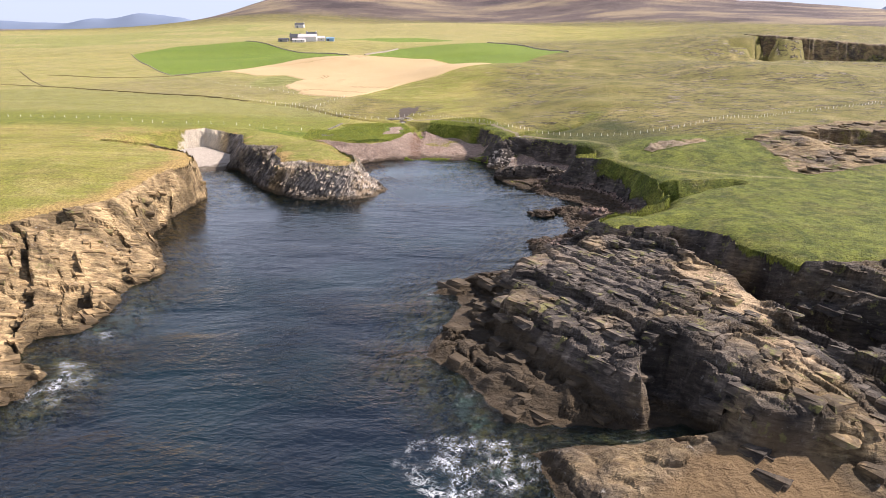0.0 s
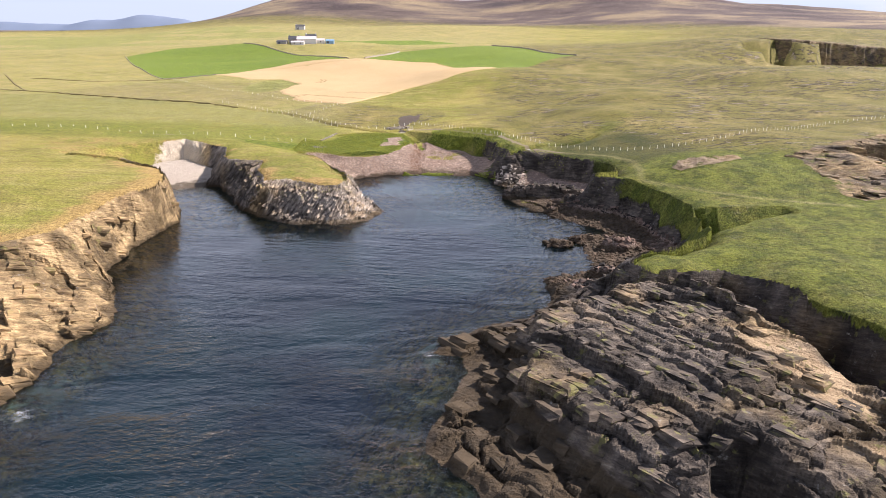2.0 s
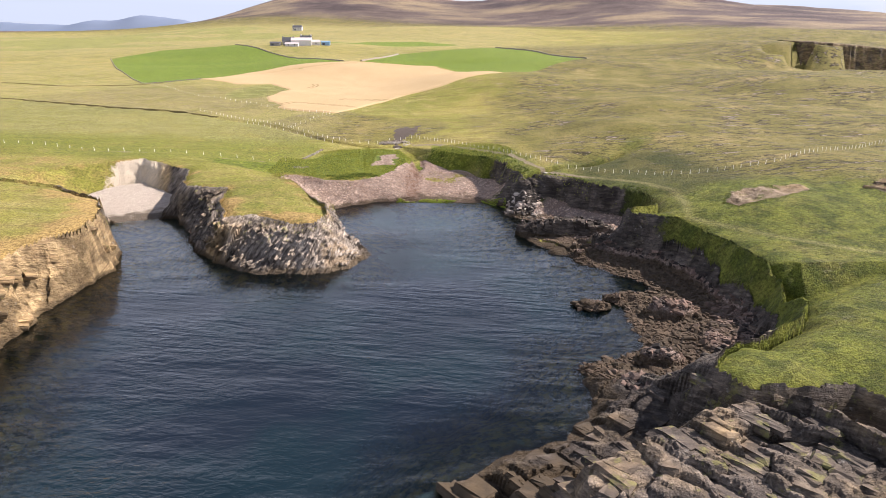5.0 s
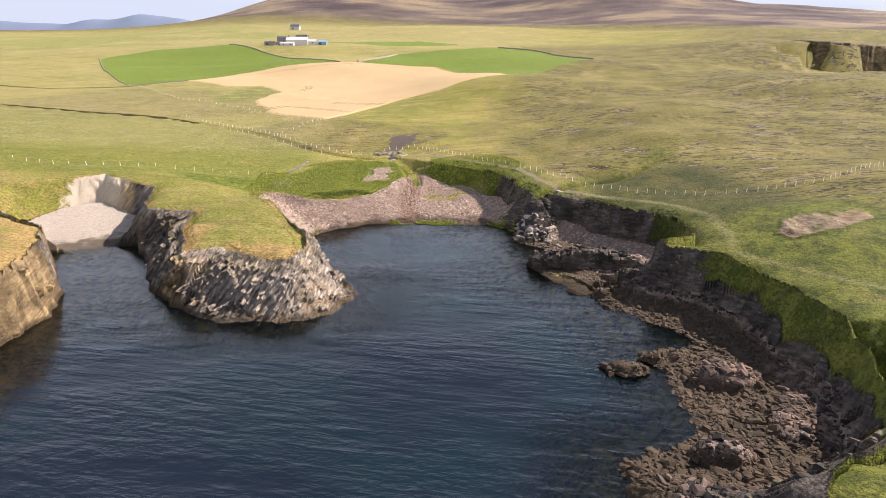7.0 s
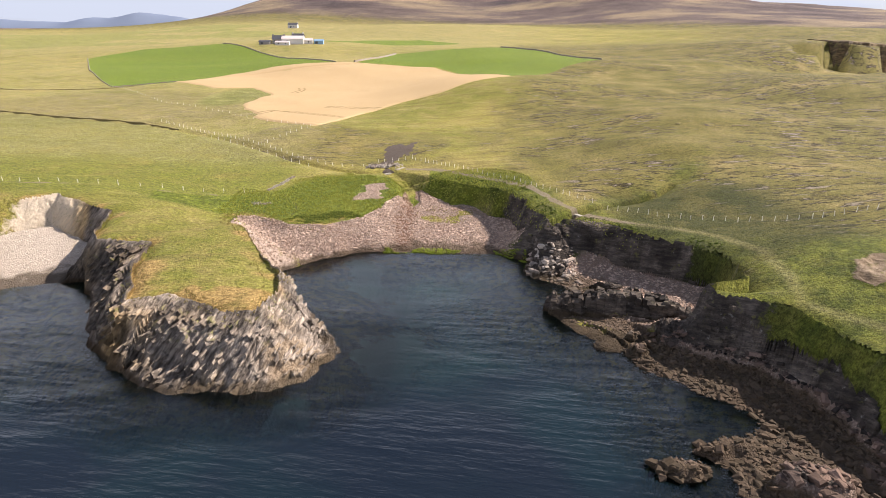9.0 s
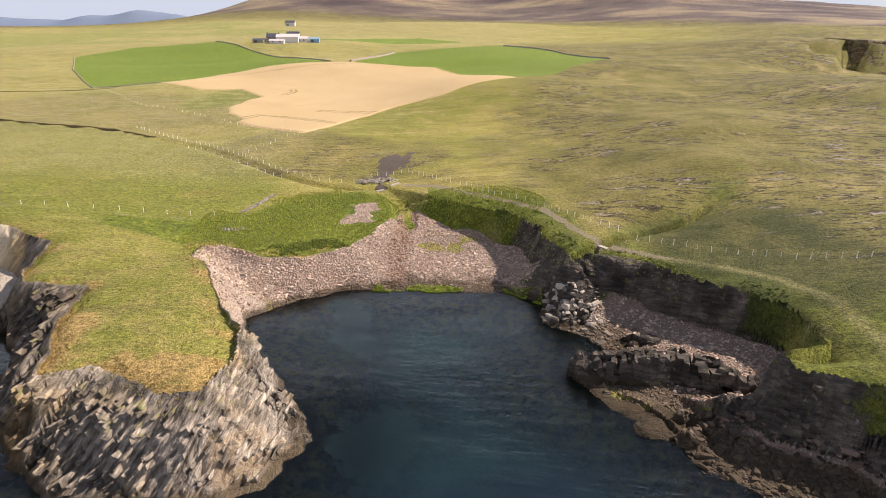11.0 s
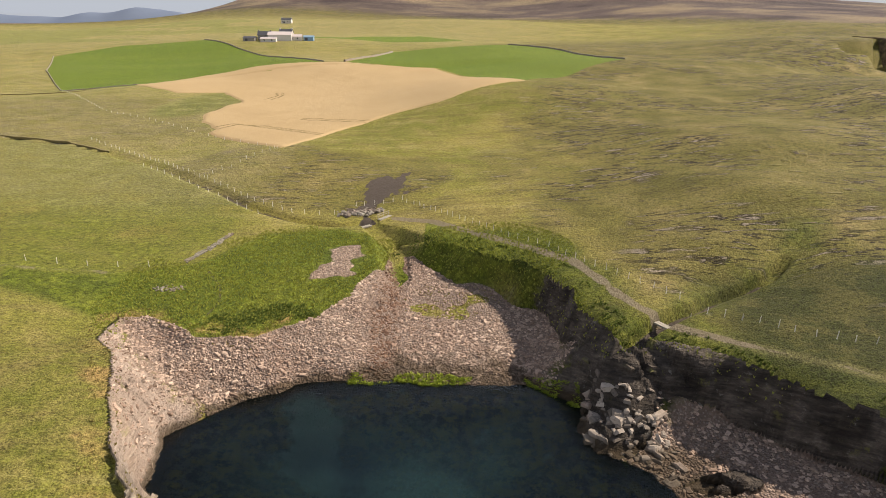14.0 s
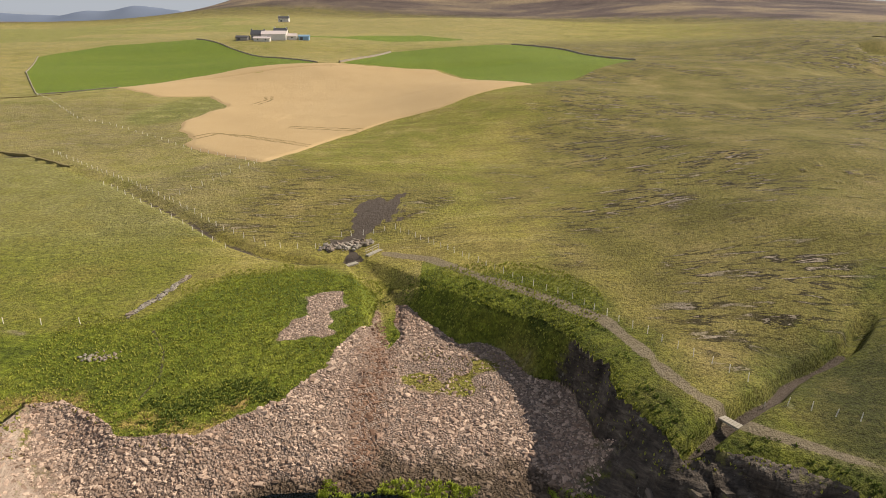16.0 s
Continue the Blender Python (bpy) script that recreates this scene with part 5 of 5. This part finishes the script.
def along(pts, step, rng, loose=0.12):
    """Places at even steps along a line in the plan, with a little unevenness."""
    out, left = [], 0.0
    for (ax, ay), (bx, by) in zip(pts, pts[1:]):
        d = math.dist((ax, ay), (bx, by))
        s = left
        while s < d:
            k = s / d
            out.append((ax + (bx - ax) * k + rng.normal(0, loose), ay + (by - ay) * k + rng.normal(0, loose)))
            s += step
        left = s - d
    return out


def fence(label, pts, step, seed, height=1.25, thick=0.052):
    rng = np.random.default_rng(seed)
    thing = tagged(new("fence"), label, "fence", "field fences")
    shapes = [post_shape("post", height * k, thick) for k in (0.94, 1.0, 1.06)]
    for i, (x, y) in enumerate(along(pts, step, rng)):
        ob = new("post", shapes[i % 3])
        ob.matrix_world = pose(x, y, ground_at(x, y), rng.normal(0, 3), rng.normal(0, 3), rng.uniform(0, 360))
        ob.parent = thing
    return thing


standing_blocks()
FENCE_PATH = [(-23, 290), (-17, 291.5), (-12.3, 293.5), (-5, 284.5), (3.3, 272.5), (10.1, 263.4), (17.6, 255.9), (22.7, 248.6), (26.1, 243.9), (29.4, 239.5), (32.8, 235.6),
              (35.5, 231.5), (41.3, 228.6), (47.5, 224.7), (62.6, 218.6), (74, 216.2), (90, 217.5), (119.6, 236), (144.3, 253), (172.5, 261.4), (194, 272)]
fence("line of pale wooden fence posts beside a footpath", FENCE_PATH, 2.25, 21)
fence("sparse line of wooden posts on a clifftop pasture", [(-250, 266), (-184, 262), (-142, 258), (-115.7, 250.3), (-87.6, 248.6), (-75, 250.5), (-62, 251), (-50, 252.5)], 5.2, 22)
fence("wooden posts along the far bank of a ditch", [(-27, 284), (-36, 283.5), (-47, 291.5), (-58, 302), (-71, 312.5), (-90, 331), (-123, 357)], 3.3, 23)
fence("wooden posts along the near bank of a ditch", [(-44, 282.5), (-57, 295), (-70, 305.5), (-89, 323)], 4.6, 24)
fence("posts joining a ditch to the corner of a barley field", [(-66, 309), (-62, 320), (-57, 334), (-54.5, 339.6)], 3.6, 25)
fence("low posts along the edge of a barley field", [(-55, 339), (-68, 349.6), (-92, 370), (-119, 393), (-150, 415), (-213, 488)], 5.0, 26, 1.1)


def stone_wall(label, pts, width, height, seed, material=None):
    """A dry-stone wall that follows the ground, with an uneven top."""
    rng = np.random.default_rng(seed)
    line = along(pts, 2.0, rng, 0.1)
    co, n = [], len(line)
    for i, (x, y) in enumerate(line):
        (ax, ay), (bx, by) = line[max(i - 1, 0)], line[min(i + 1, n - 1)]
        d = math.dist((ax, ay), (bx, by)) or 1
        nx, ny = -(by - ay) / d, (bx - ax) / d
        z, h = ground_at(x, y), height * rng.uniform(0.7, 1.1)
        for k, up in ((0.6, -0.4), (0.42, h * 0.95), (0.15, h), (-0.15, h), (-0.42, h * 0.95), (-0.6, -0.4)):
            co.append((x + nx * width * k + rng.normal(0, 0.03), y + ny * width * k + rng.normal(0, 0.03), z + up))
    faces = np.array([(6 * i + k, 6 * i + k + 1, 6 * i + k + 7, 6 * i + k + 6) for i in range(n - 1) for k in range(5)])
    ob = new("field_wall", quad_mesh("field_wall", np.array(co), faces, material or M_WALLSTONE))
    return tagged(ob, label, "stone wall", "field walls")


stone_wall("grey dry-stone wall between two green fields", [(-240, 768), (-160, 668), (-86, 573)], 0.6, 0.8, 31)
stone_wall("pale dry-stone wall beside a green pasture", [(-72, 573), (-60, 620), (-48, 668)], 1.0, 1.4, 32)
stone_wall("dark dry-stone wall along the top of a pasture", [(46, 672), (80, 627), (110, 554)], 0.6, 1.1, 33)
stone_wall("low dry-stone wall below a green field", [(-213.6, 489), (-277, 577), (-346, 697)], 0.5, 0.6, 34)
M_HEATHBANK = plain_material("heathy_bank", (0.13, 0.108, 0.040), (0.27, 0.215, 0.088), 0.9, 0.4)
stone_wall("dark heathy bank along a ditch", [(-420, 452), (-330, 421), (-227, 384), (-160, 360.5), (-128, 353.5), (-108, 342)], 1.0, 0.35, 36, M_HEATHBANK)
stone_wall("low brown bank across rough pasture", [(-332, 489), (-290, 436), (-254, 393)], 1.0, 0.4, 37, M_HEATHBANK)
stone_wall("broken brown bank below a green field", [(-300, 470), (-250, 462), (-214, 474), (-196, 482)], 1.0, 0.4, 38, M_HEATHBANK)
stone_wall("low dry-stone wall above a barley field", [(-179, 506), (-213, 489)], 0.5, 0.6, 35)


def wall_heap(name, label, pts, width, count, seed, lo=0.12, hi=0.32):
    """A tumbled line of stones."""
    rng = np.random.default_rng(seed)
    base = along(pts, math.dist(pts[0], pts[-1]) / count, rng, 0.05)
    x = np.array([b[0] for b in base]) + rng.normal(0, width, len(base))
    y = np.array([b[1] for b in base]) + rng.normal(0, width, len(base))
    z = land(x, y)[0]
    k = len(x)
    s = rng.uniform(lo, hi, k)
    size = np.stack([s * 1.2, s, s * 0.7], -1)
    rot = turns(rng.uniform(0, 6.28, k), rng.normal(0, 0.3, k), rng.normal(0, 0.3, k))
    place = np.stack([x, y, z + 0.1 + 0.35 * rng.random(k) * (hi > 0.3)], -1)
    thing = tagged(new(name), label, "stone wall")
    rock_pile(thing, "stone_rubble", "stone", rng, place, rot, size, M_WALLSTONE, M_WALLSTONE, 60, 0.7, 0.12)


wall_heap("ruined_wall", "tumbled pale dry-stone wall in grass", [(-48.4, 254.7), (-46.6, 260.5), (-45, 268.7)], 0.22, 190, 41, 0.08, 0.24)
wall_heap("stone_scatter", "few pale stones lying in rank grass", [(-49, 243.8), (-45, 244.6)], 0.5, 40, 42, 0.07, 0.2)
wall_heap("stream_stones", "pale stones at the edge of a stream", [(-25.5, 284), (-22, 284.5), (-17, 287)], 0.9, 120, 43, 0.1, 0.4)


def footbridge(label, a, b, width, z, rail=False):
    thing = new("footbridge")
    thing.matrix_world = Matrix.Translation(((a[0] + b[0]) / 2, (a[1] + b[1]) / 2, z)) @ pose(0, 0, 0, 0, 0, math.degrees(math.atan2(b[1] - a[1], b[0] - a[0])))
    length = math.dist(a, b)
    tagged(thing, label, "footbridge", "footbridges")
    for sy in (-1, 1):
        part("beam", box_bm(length, 0.14, 0.2, (0, sy * width * 0.38, -0.14), 0, 0.01), M_TIMBER, thing)
    n = int(length / 0.3)
    me = None
    for i in range(n):
        at = -length / 2 + (i + 0.5) * length / n
        if me is None:
            ob = part("plank", box_bm(length / n * 0.86, width, 0.06, (0, 0, 0), 0, 0.008), M_TIMBER, thing)
            me = ob.data
        else:
            ob = new("plank", me)
            ob.parent = thing
        ob.location = (at, 0, 0.0)
    if rail:
        for sx in (-0.45, 0.0, 0.45):
            part("rail_post", box_bm(0.09, 0.09, 1.1, (sx * length, width * 0.5, 0.5), 0, 0.01), M_TIMBER, thing)
        part("handrail", box_bm(length, 0.07, 0.1, (0, width * 0.5, 1.0), 0, 0.01), M_TIMBER, thing)
        part("mid_rail", box_bm(length, 0.06, 0.09, (0, width * 0.5, 0.55), 0, 0.01), M_TIMBER, thing)
    return thing


footbridge("weathered plank footbridge over a narrow creek", (27.2, 232.0), (30.2, 227.8), 0.95, 8.75)
footbridge("small plank footbridge over a stream", (-21.2, 275.4), (-18.0, 278.2), 1.0, 6.5)
footbridge("timber sleeper bridge with a side rail over a stream", (-16.4, 280), (-14.2, 283.2), 0.9, 7.2, True)


# ---------- farm ----------
def gable_bm(w, d, h, r):
    bm = bmesh.new()
    pts = [(-w / 2, 0, -1.5), (w / 2, 0, -1.5), (w / 2, 0, h), (0, 0, h + r), (-w / 2, 0, h)]
    a = [bm.verts.new((x, -d / 2, z)) for x, _, z in pts]
    b = [bm.verts.new((x, d / 2, z)) for x, _, z in pts]
    bm.faces.new(a)
    bm.faces.new(b[::-1])
    for i in range(5):
        bm.faces.new((a[i], b[i], b[(i + 1) % 5], a[(i + 1) % 5]))
    bmesh.ops.recalc_face_normals(bm, faces=bm.faces[:])
    return bm


def roof_bm(w, d, h, r, over=0.4, thick=0.25):
    bm = bmesh.new()
    e = over / (w / 2) * r
    prof = [(-w / 2 - over, h - e), (0, h + r), (w / 2 + over, h - e), (w / 2 + over, h - e + thick), (0, h + r + thick), (-w / 2 - over, h - e + thick)]
    a = [bm.verts.new((x, -d / 2 - over, z)) for x, z in prof]
    b = [bm.verts.new((x, d / 2 + over, z)) for x, z in prof]
    n = len(prof)
    for f in (a[0:2] + a[4:6], a[1:5], b[0:2][::-1] + b[4:6][::-1], b[1:5][::-1]):
        bm.faces.new(f)
    for i in range(n):
        bm.faces.new((a[i], b[i], b[(i + 1) % n], a[(i + 1) % n]))
    bmesh.ops.recalc_face_normals(bm, faces=bm.faces[:])
    return bm


def building(name, label, x, y, turn, w, d, h, r, wall, roof, windows=0, door=False, chimneys=0):
    """w across the gable, d along the ridge; the local long side faces -x."""
    thing = new(name)
    thing.matrix_world = pose(x, y, ground_at(x, y), 0, 0, turn)
    tagged(thing, label, "farm building", "farm buildings")
    part("wall", gable_bm(w, d, h, r), wall, thing)
    part("roof", roof_bm(w, d, h, r), roof, thing)
    for i in range(windows):
        yy = (i + 0.5) / windows * d - d / 2
        win = part("window", box_bm(0.16, 1.25, 1.5, (-w / 2 - 0.02, yy, h * 0.55), 0, 0.02), M_HARL, thing)
        part("pane", box_bm(0.1, 1.0, 1.25, (-w / 2 - 0.08, yy, h * 0.55), 0, 0.01), M_GLASS, win)
    if door:
        part("door", box_bm(0.2, 2.6, min(3.0, h * 0.8), (-w / 2 - 0.03, d * 0.22, min(3.0, h * 0.8) / 2), 0, 0.02), M_SLATE, thing)
    for i in range(chimneys):
        part("chimney", box_bm(0.8, 1.2, 1.6, (0, (0.46 if i else -0.46) * d, h + r + 0.5), 0, 0.03), wall, thing)
    return thing


building("barn", "large pale sheet-clad barn on a farm", -159, 742, 96, 12, 21, 4.8, 2.6, M_HARL, M_SHEET, 0, True)
building("farmhouse", "grey stone farmhouse with slate roof and chimneys", -173, 741, 92, 7, 12, 4.4, 3.2, M_GREYWALL, M_SLATE, 3, True, 2)
building("farmhouse", "white farmhouse with dark slate roof behind a barn", -158, 760, 88, 7, 12, 5.2, 3.2, M_HARL, M_SLATE, 3, True, 2)
building("shed", "long low dark shed at the end of a farm", -186, 737, 84, 6, 11, 2.4, 1.3, M_GREYWALL, M_SLATE, 0, True)
building("shed", "low white outbuilding beside a barn", -167, 731, 90, 5, 14, 2.2, 1.2, M_HARL, M_SHEET, 2)
building("shed", "small white outbuilding with a pale roof", -144, 746, 95, 6, 8, 3.2, 1.8, M_HARL, M_SHEET, 1)
building("shed", "faded blue sheet-metal shed", -134, 748, 92, 6, 9, 3.0, 1.2, M_BLUE, M_BLUE, 0, True)
building("cottage", "distant white cottage on a rise", -281, 1245, 90, 9, 17, 5.5, 3.2, M_HARL, M_SLATE, 4, True, 2)


# ---------- far sea cliff ----------
def far_cliff(label, line, foot, seed):
    """A fluted rock wall under a turf edge, with its top running back into the slope."""
    n = 150
    t = np.linspace(0, 1, n)
    k = np.linspace(0, 1, len(line))
    ex, ey = np.interp(t, k, [p[0] for p in line]), np.interp(t, k, [p[1] for p in line])
    ey = ey + 16 * (1 - sstep(0.0, 0.22, t))
    top = land(ex, ey + 16, False)[0] + 0.6 * fbm(ex / 9, ey / 9, 3, seed + 1)
    rows = 16
    X, Y, Z = np.zeros((rows, n)), np.zeros((rows, n)), np.zeros((rows, n))
    for i in range(rows):
        f = max(i - 3, 0) / (rows - 4)
        flute = 5.5 * fbm(ex / 12, ey / 12 + 0.15 * f, 4, seed) + 1.3 * hash2(np.floor(ex / 5), np.floor(f * 5 + ex / 30), seed)
        back = (22, 10, 3, 0)[min(i, 3)]
        X[i], Y[i] = ex + 1.5 * f, ey + back - flute * (i > 1) - 5.0 * f
        Z[i] = (top + (0.5 if i < 3 else 0)) * (1 - f) + foot * f - (3.0 if i == 0 else 0)
    ob = grid_mesh("sea_cliff", X[::-1], Y[::-1], Z[::-1], M_SLAB)
    return tagged(ob, label, "cliff")


far_cliff("distant fluted rock cliff under a turf edge", [(297, 604), (303, 606), (330, 602), (352, 610), (392, 616), (440, 618)], 8.0, 301)


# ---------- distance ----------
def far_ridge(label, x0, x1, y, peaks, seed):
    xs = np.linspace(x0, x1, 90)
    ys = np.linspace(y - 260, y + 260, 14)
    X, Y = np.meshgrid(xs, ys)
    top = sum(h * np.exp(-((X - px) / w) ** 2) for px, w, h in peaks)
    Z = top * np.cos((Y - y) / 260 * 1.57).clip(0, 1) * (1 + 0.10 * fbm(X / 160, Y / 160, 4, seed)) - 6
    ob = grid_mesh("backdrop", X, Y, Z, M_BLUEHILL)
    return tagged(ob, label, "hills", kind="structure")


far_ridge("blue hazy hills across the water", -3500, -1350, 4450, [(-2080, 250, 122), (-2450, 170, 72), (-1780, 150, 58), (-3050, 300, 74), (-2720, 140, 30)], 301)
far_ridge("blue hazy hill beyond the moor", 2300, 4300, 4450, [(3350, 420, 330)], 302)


# ---------- plants ----------
def tufts(name, label, category, seed, n, box, want, lo, hi, material, spread_out=0.5):
    """Clumps of bent blades, each blade a narrow three-point leaf."""
    rng = np.random.default_rng(seed)
    x, y, (z, dS, dP, rock, shingle, fore, dst, dcr) = scatter(rng, n, *box)
    ok = want(x, y, z, dS, dP, rock, shingle)
    x, y, z = x[ok], y[ok], z[ok]
    k, b = len(x), 9
    s = rng.uniform(lo, hi, k)
    ang = rng.uniform(0, 6.28, (k, b))
    lean = rng.uniform(0.2, 1.0, (k, b)) * spread_out
    h = s[:, None] * rng.uniform(0.6, 1.0, (k, b))
    w = s[:, None] * 0.16
    dx, dy = np.cos(ang), np.sin(ang)
    root = np.stack([x[:, None] + dx * s[:, None] * 0.15, y[:, None] + dy * s[:, None] * 0.15, np.repeat(z[:, None] - 0.05, b, 1)], -1)
    side = np.stack([-dy * w, dx * w, 0 * dx], -1)
    tip = root + np.stack([dx * h * lean, dy * h * lean, h], -1)
    mid = root + np.stack([dx * h * lean * 0.3, dy * h * lean * 0.3, h * 0.65], -1)
    co = np.stack([root - side, root + side, mid + side * 0.8, tip], -2).reshape(-1, 3)
    ob = new(name, quad_mesh(name, co, np.arange(len(co)).reshape(-1, 4), material))
    return tagged(ob, label, category, kind="stuff")


tufts("rank_grass", "rank green grass and nettles behind the beach", "grass", 51, 42000, (-56, 50, 205, 282),
      lambda x, y, z, dS, dP, rock, sh: ((poly_sd(x, y, LUSH) > -1.5 + 4 * vnoise(x / 5, y / 5, 3)) | ((blob(x, y, 3, 257, 18, 14) > 0.4) & (z > 4.5) & (z < 10.5)) | ((dP < 1.6) & (dP > -1.5) & (x > 14) & (y > 214) & (hash2(x * 9, y * 9) > 0.4))) & (sh < 0.35) & (poly_sd(x, y, STONES_A) < -0.5),
      0.16, 0.42, M_TUFT)
NETTLES = [(-36.8, 234.3), (-35.9, 238), (-30.7, 241), (-23.7, 241.6), (-21.5, 237.3), (-26.9, 233), (-31.4, 229.6), (-35, 229.8)]
tufts("nettle_bed", "dark green nettles along the top of the beach", "nettles", 53, 3600, (-38, -20, 228, 243),
      lambda x, y, z, dS, dP, rock, sh: poly_sd(x, y, NETTLES) + 3.4 * fbm(x / 2.5, y / 2.5, 3, 281) > 0.8, 0.2, 0.42, M_NETTLE, 0.8)
tufts("dry_grass", "dry bent grass among beach stones and along a crumbling edge", "grass", 54, 16000, (-56, 12, 176, 256),
      lambda x, y, z, dS, dP, rock, sh: (((blob(x, y, -1, 248, 9, 5) > 0.3) & (fbm(x / 3, y / 3, 3, 283) > -0.05)) | ((x < -26) & (dP > -1.2) & (dP < 2.5) & (y < 240) & (hash2(x * 9, y * 9, 5) > 0.3))) & (dS > 1), 0.12, 0.34, M_BENT, 0.9)
tufts("green_weed", "bright green weed along the water's edge", "seaweed", 52, 5200, (-15, 17, 222, 231),
      lambda x, y, z, dS, dP, rock, sh: (dS > -0.6) & (dS < 1.6) & (vnoise(x / 3, y / 2, 8) > -0.1) & ((x < 3) | (x > 10)), 0.18, 0.42, M_WEED, 1.8)
tufts("bank_herbs", "dark leafy herbs in clumps on a steep grassy bank", "herbs", 55, 17000, (-12, 60, 205, 282),
      lambda x, y, z, dS, dP, rock, sh: (dP > -5) & (dP < 4.5) & (rock < 0.4) & (sh < 0.3) & (z > 3.0) & (fbm(x / 3.5, y / 3.5, 3, 287) > 0.02) & (y > 205), 0.16, 0.46, M_NETTLE, 0.9)
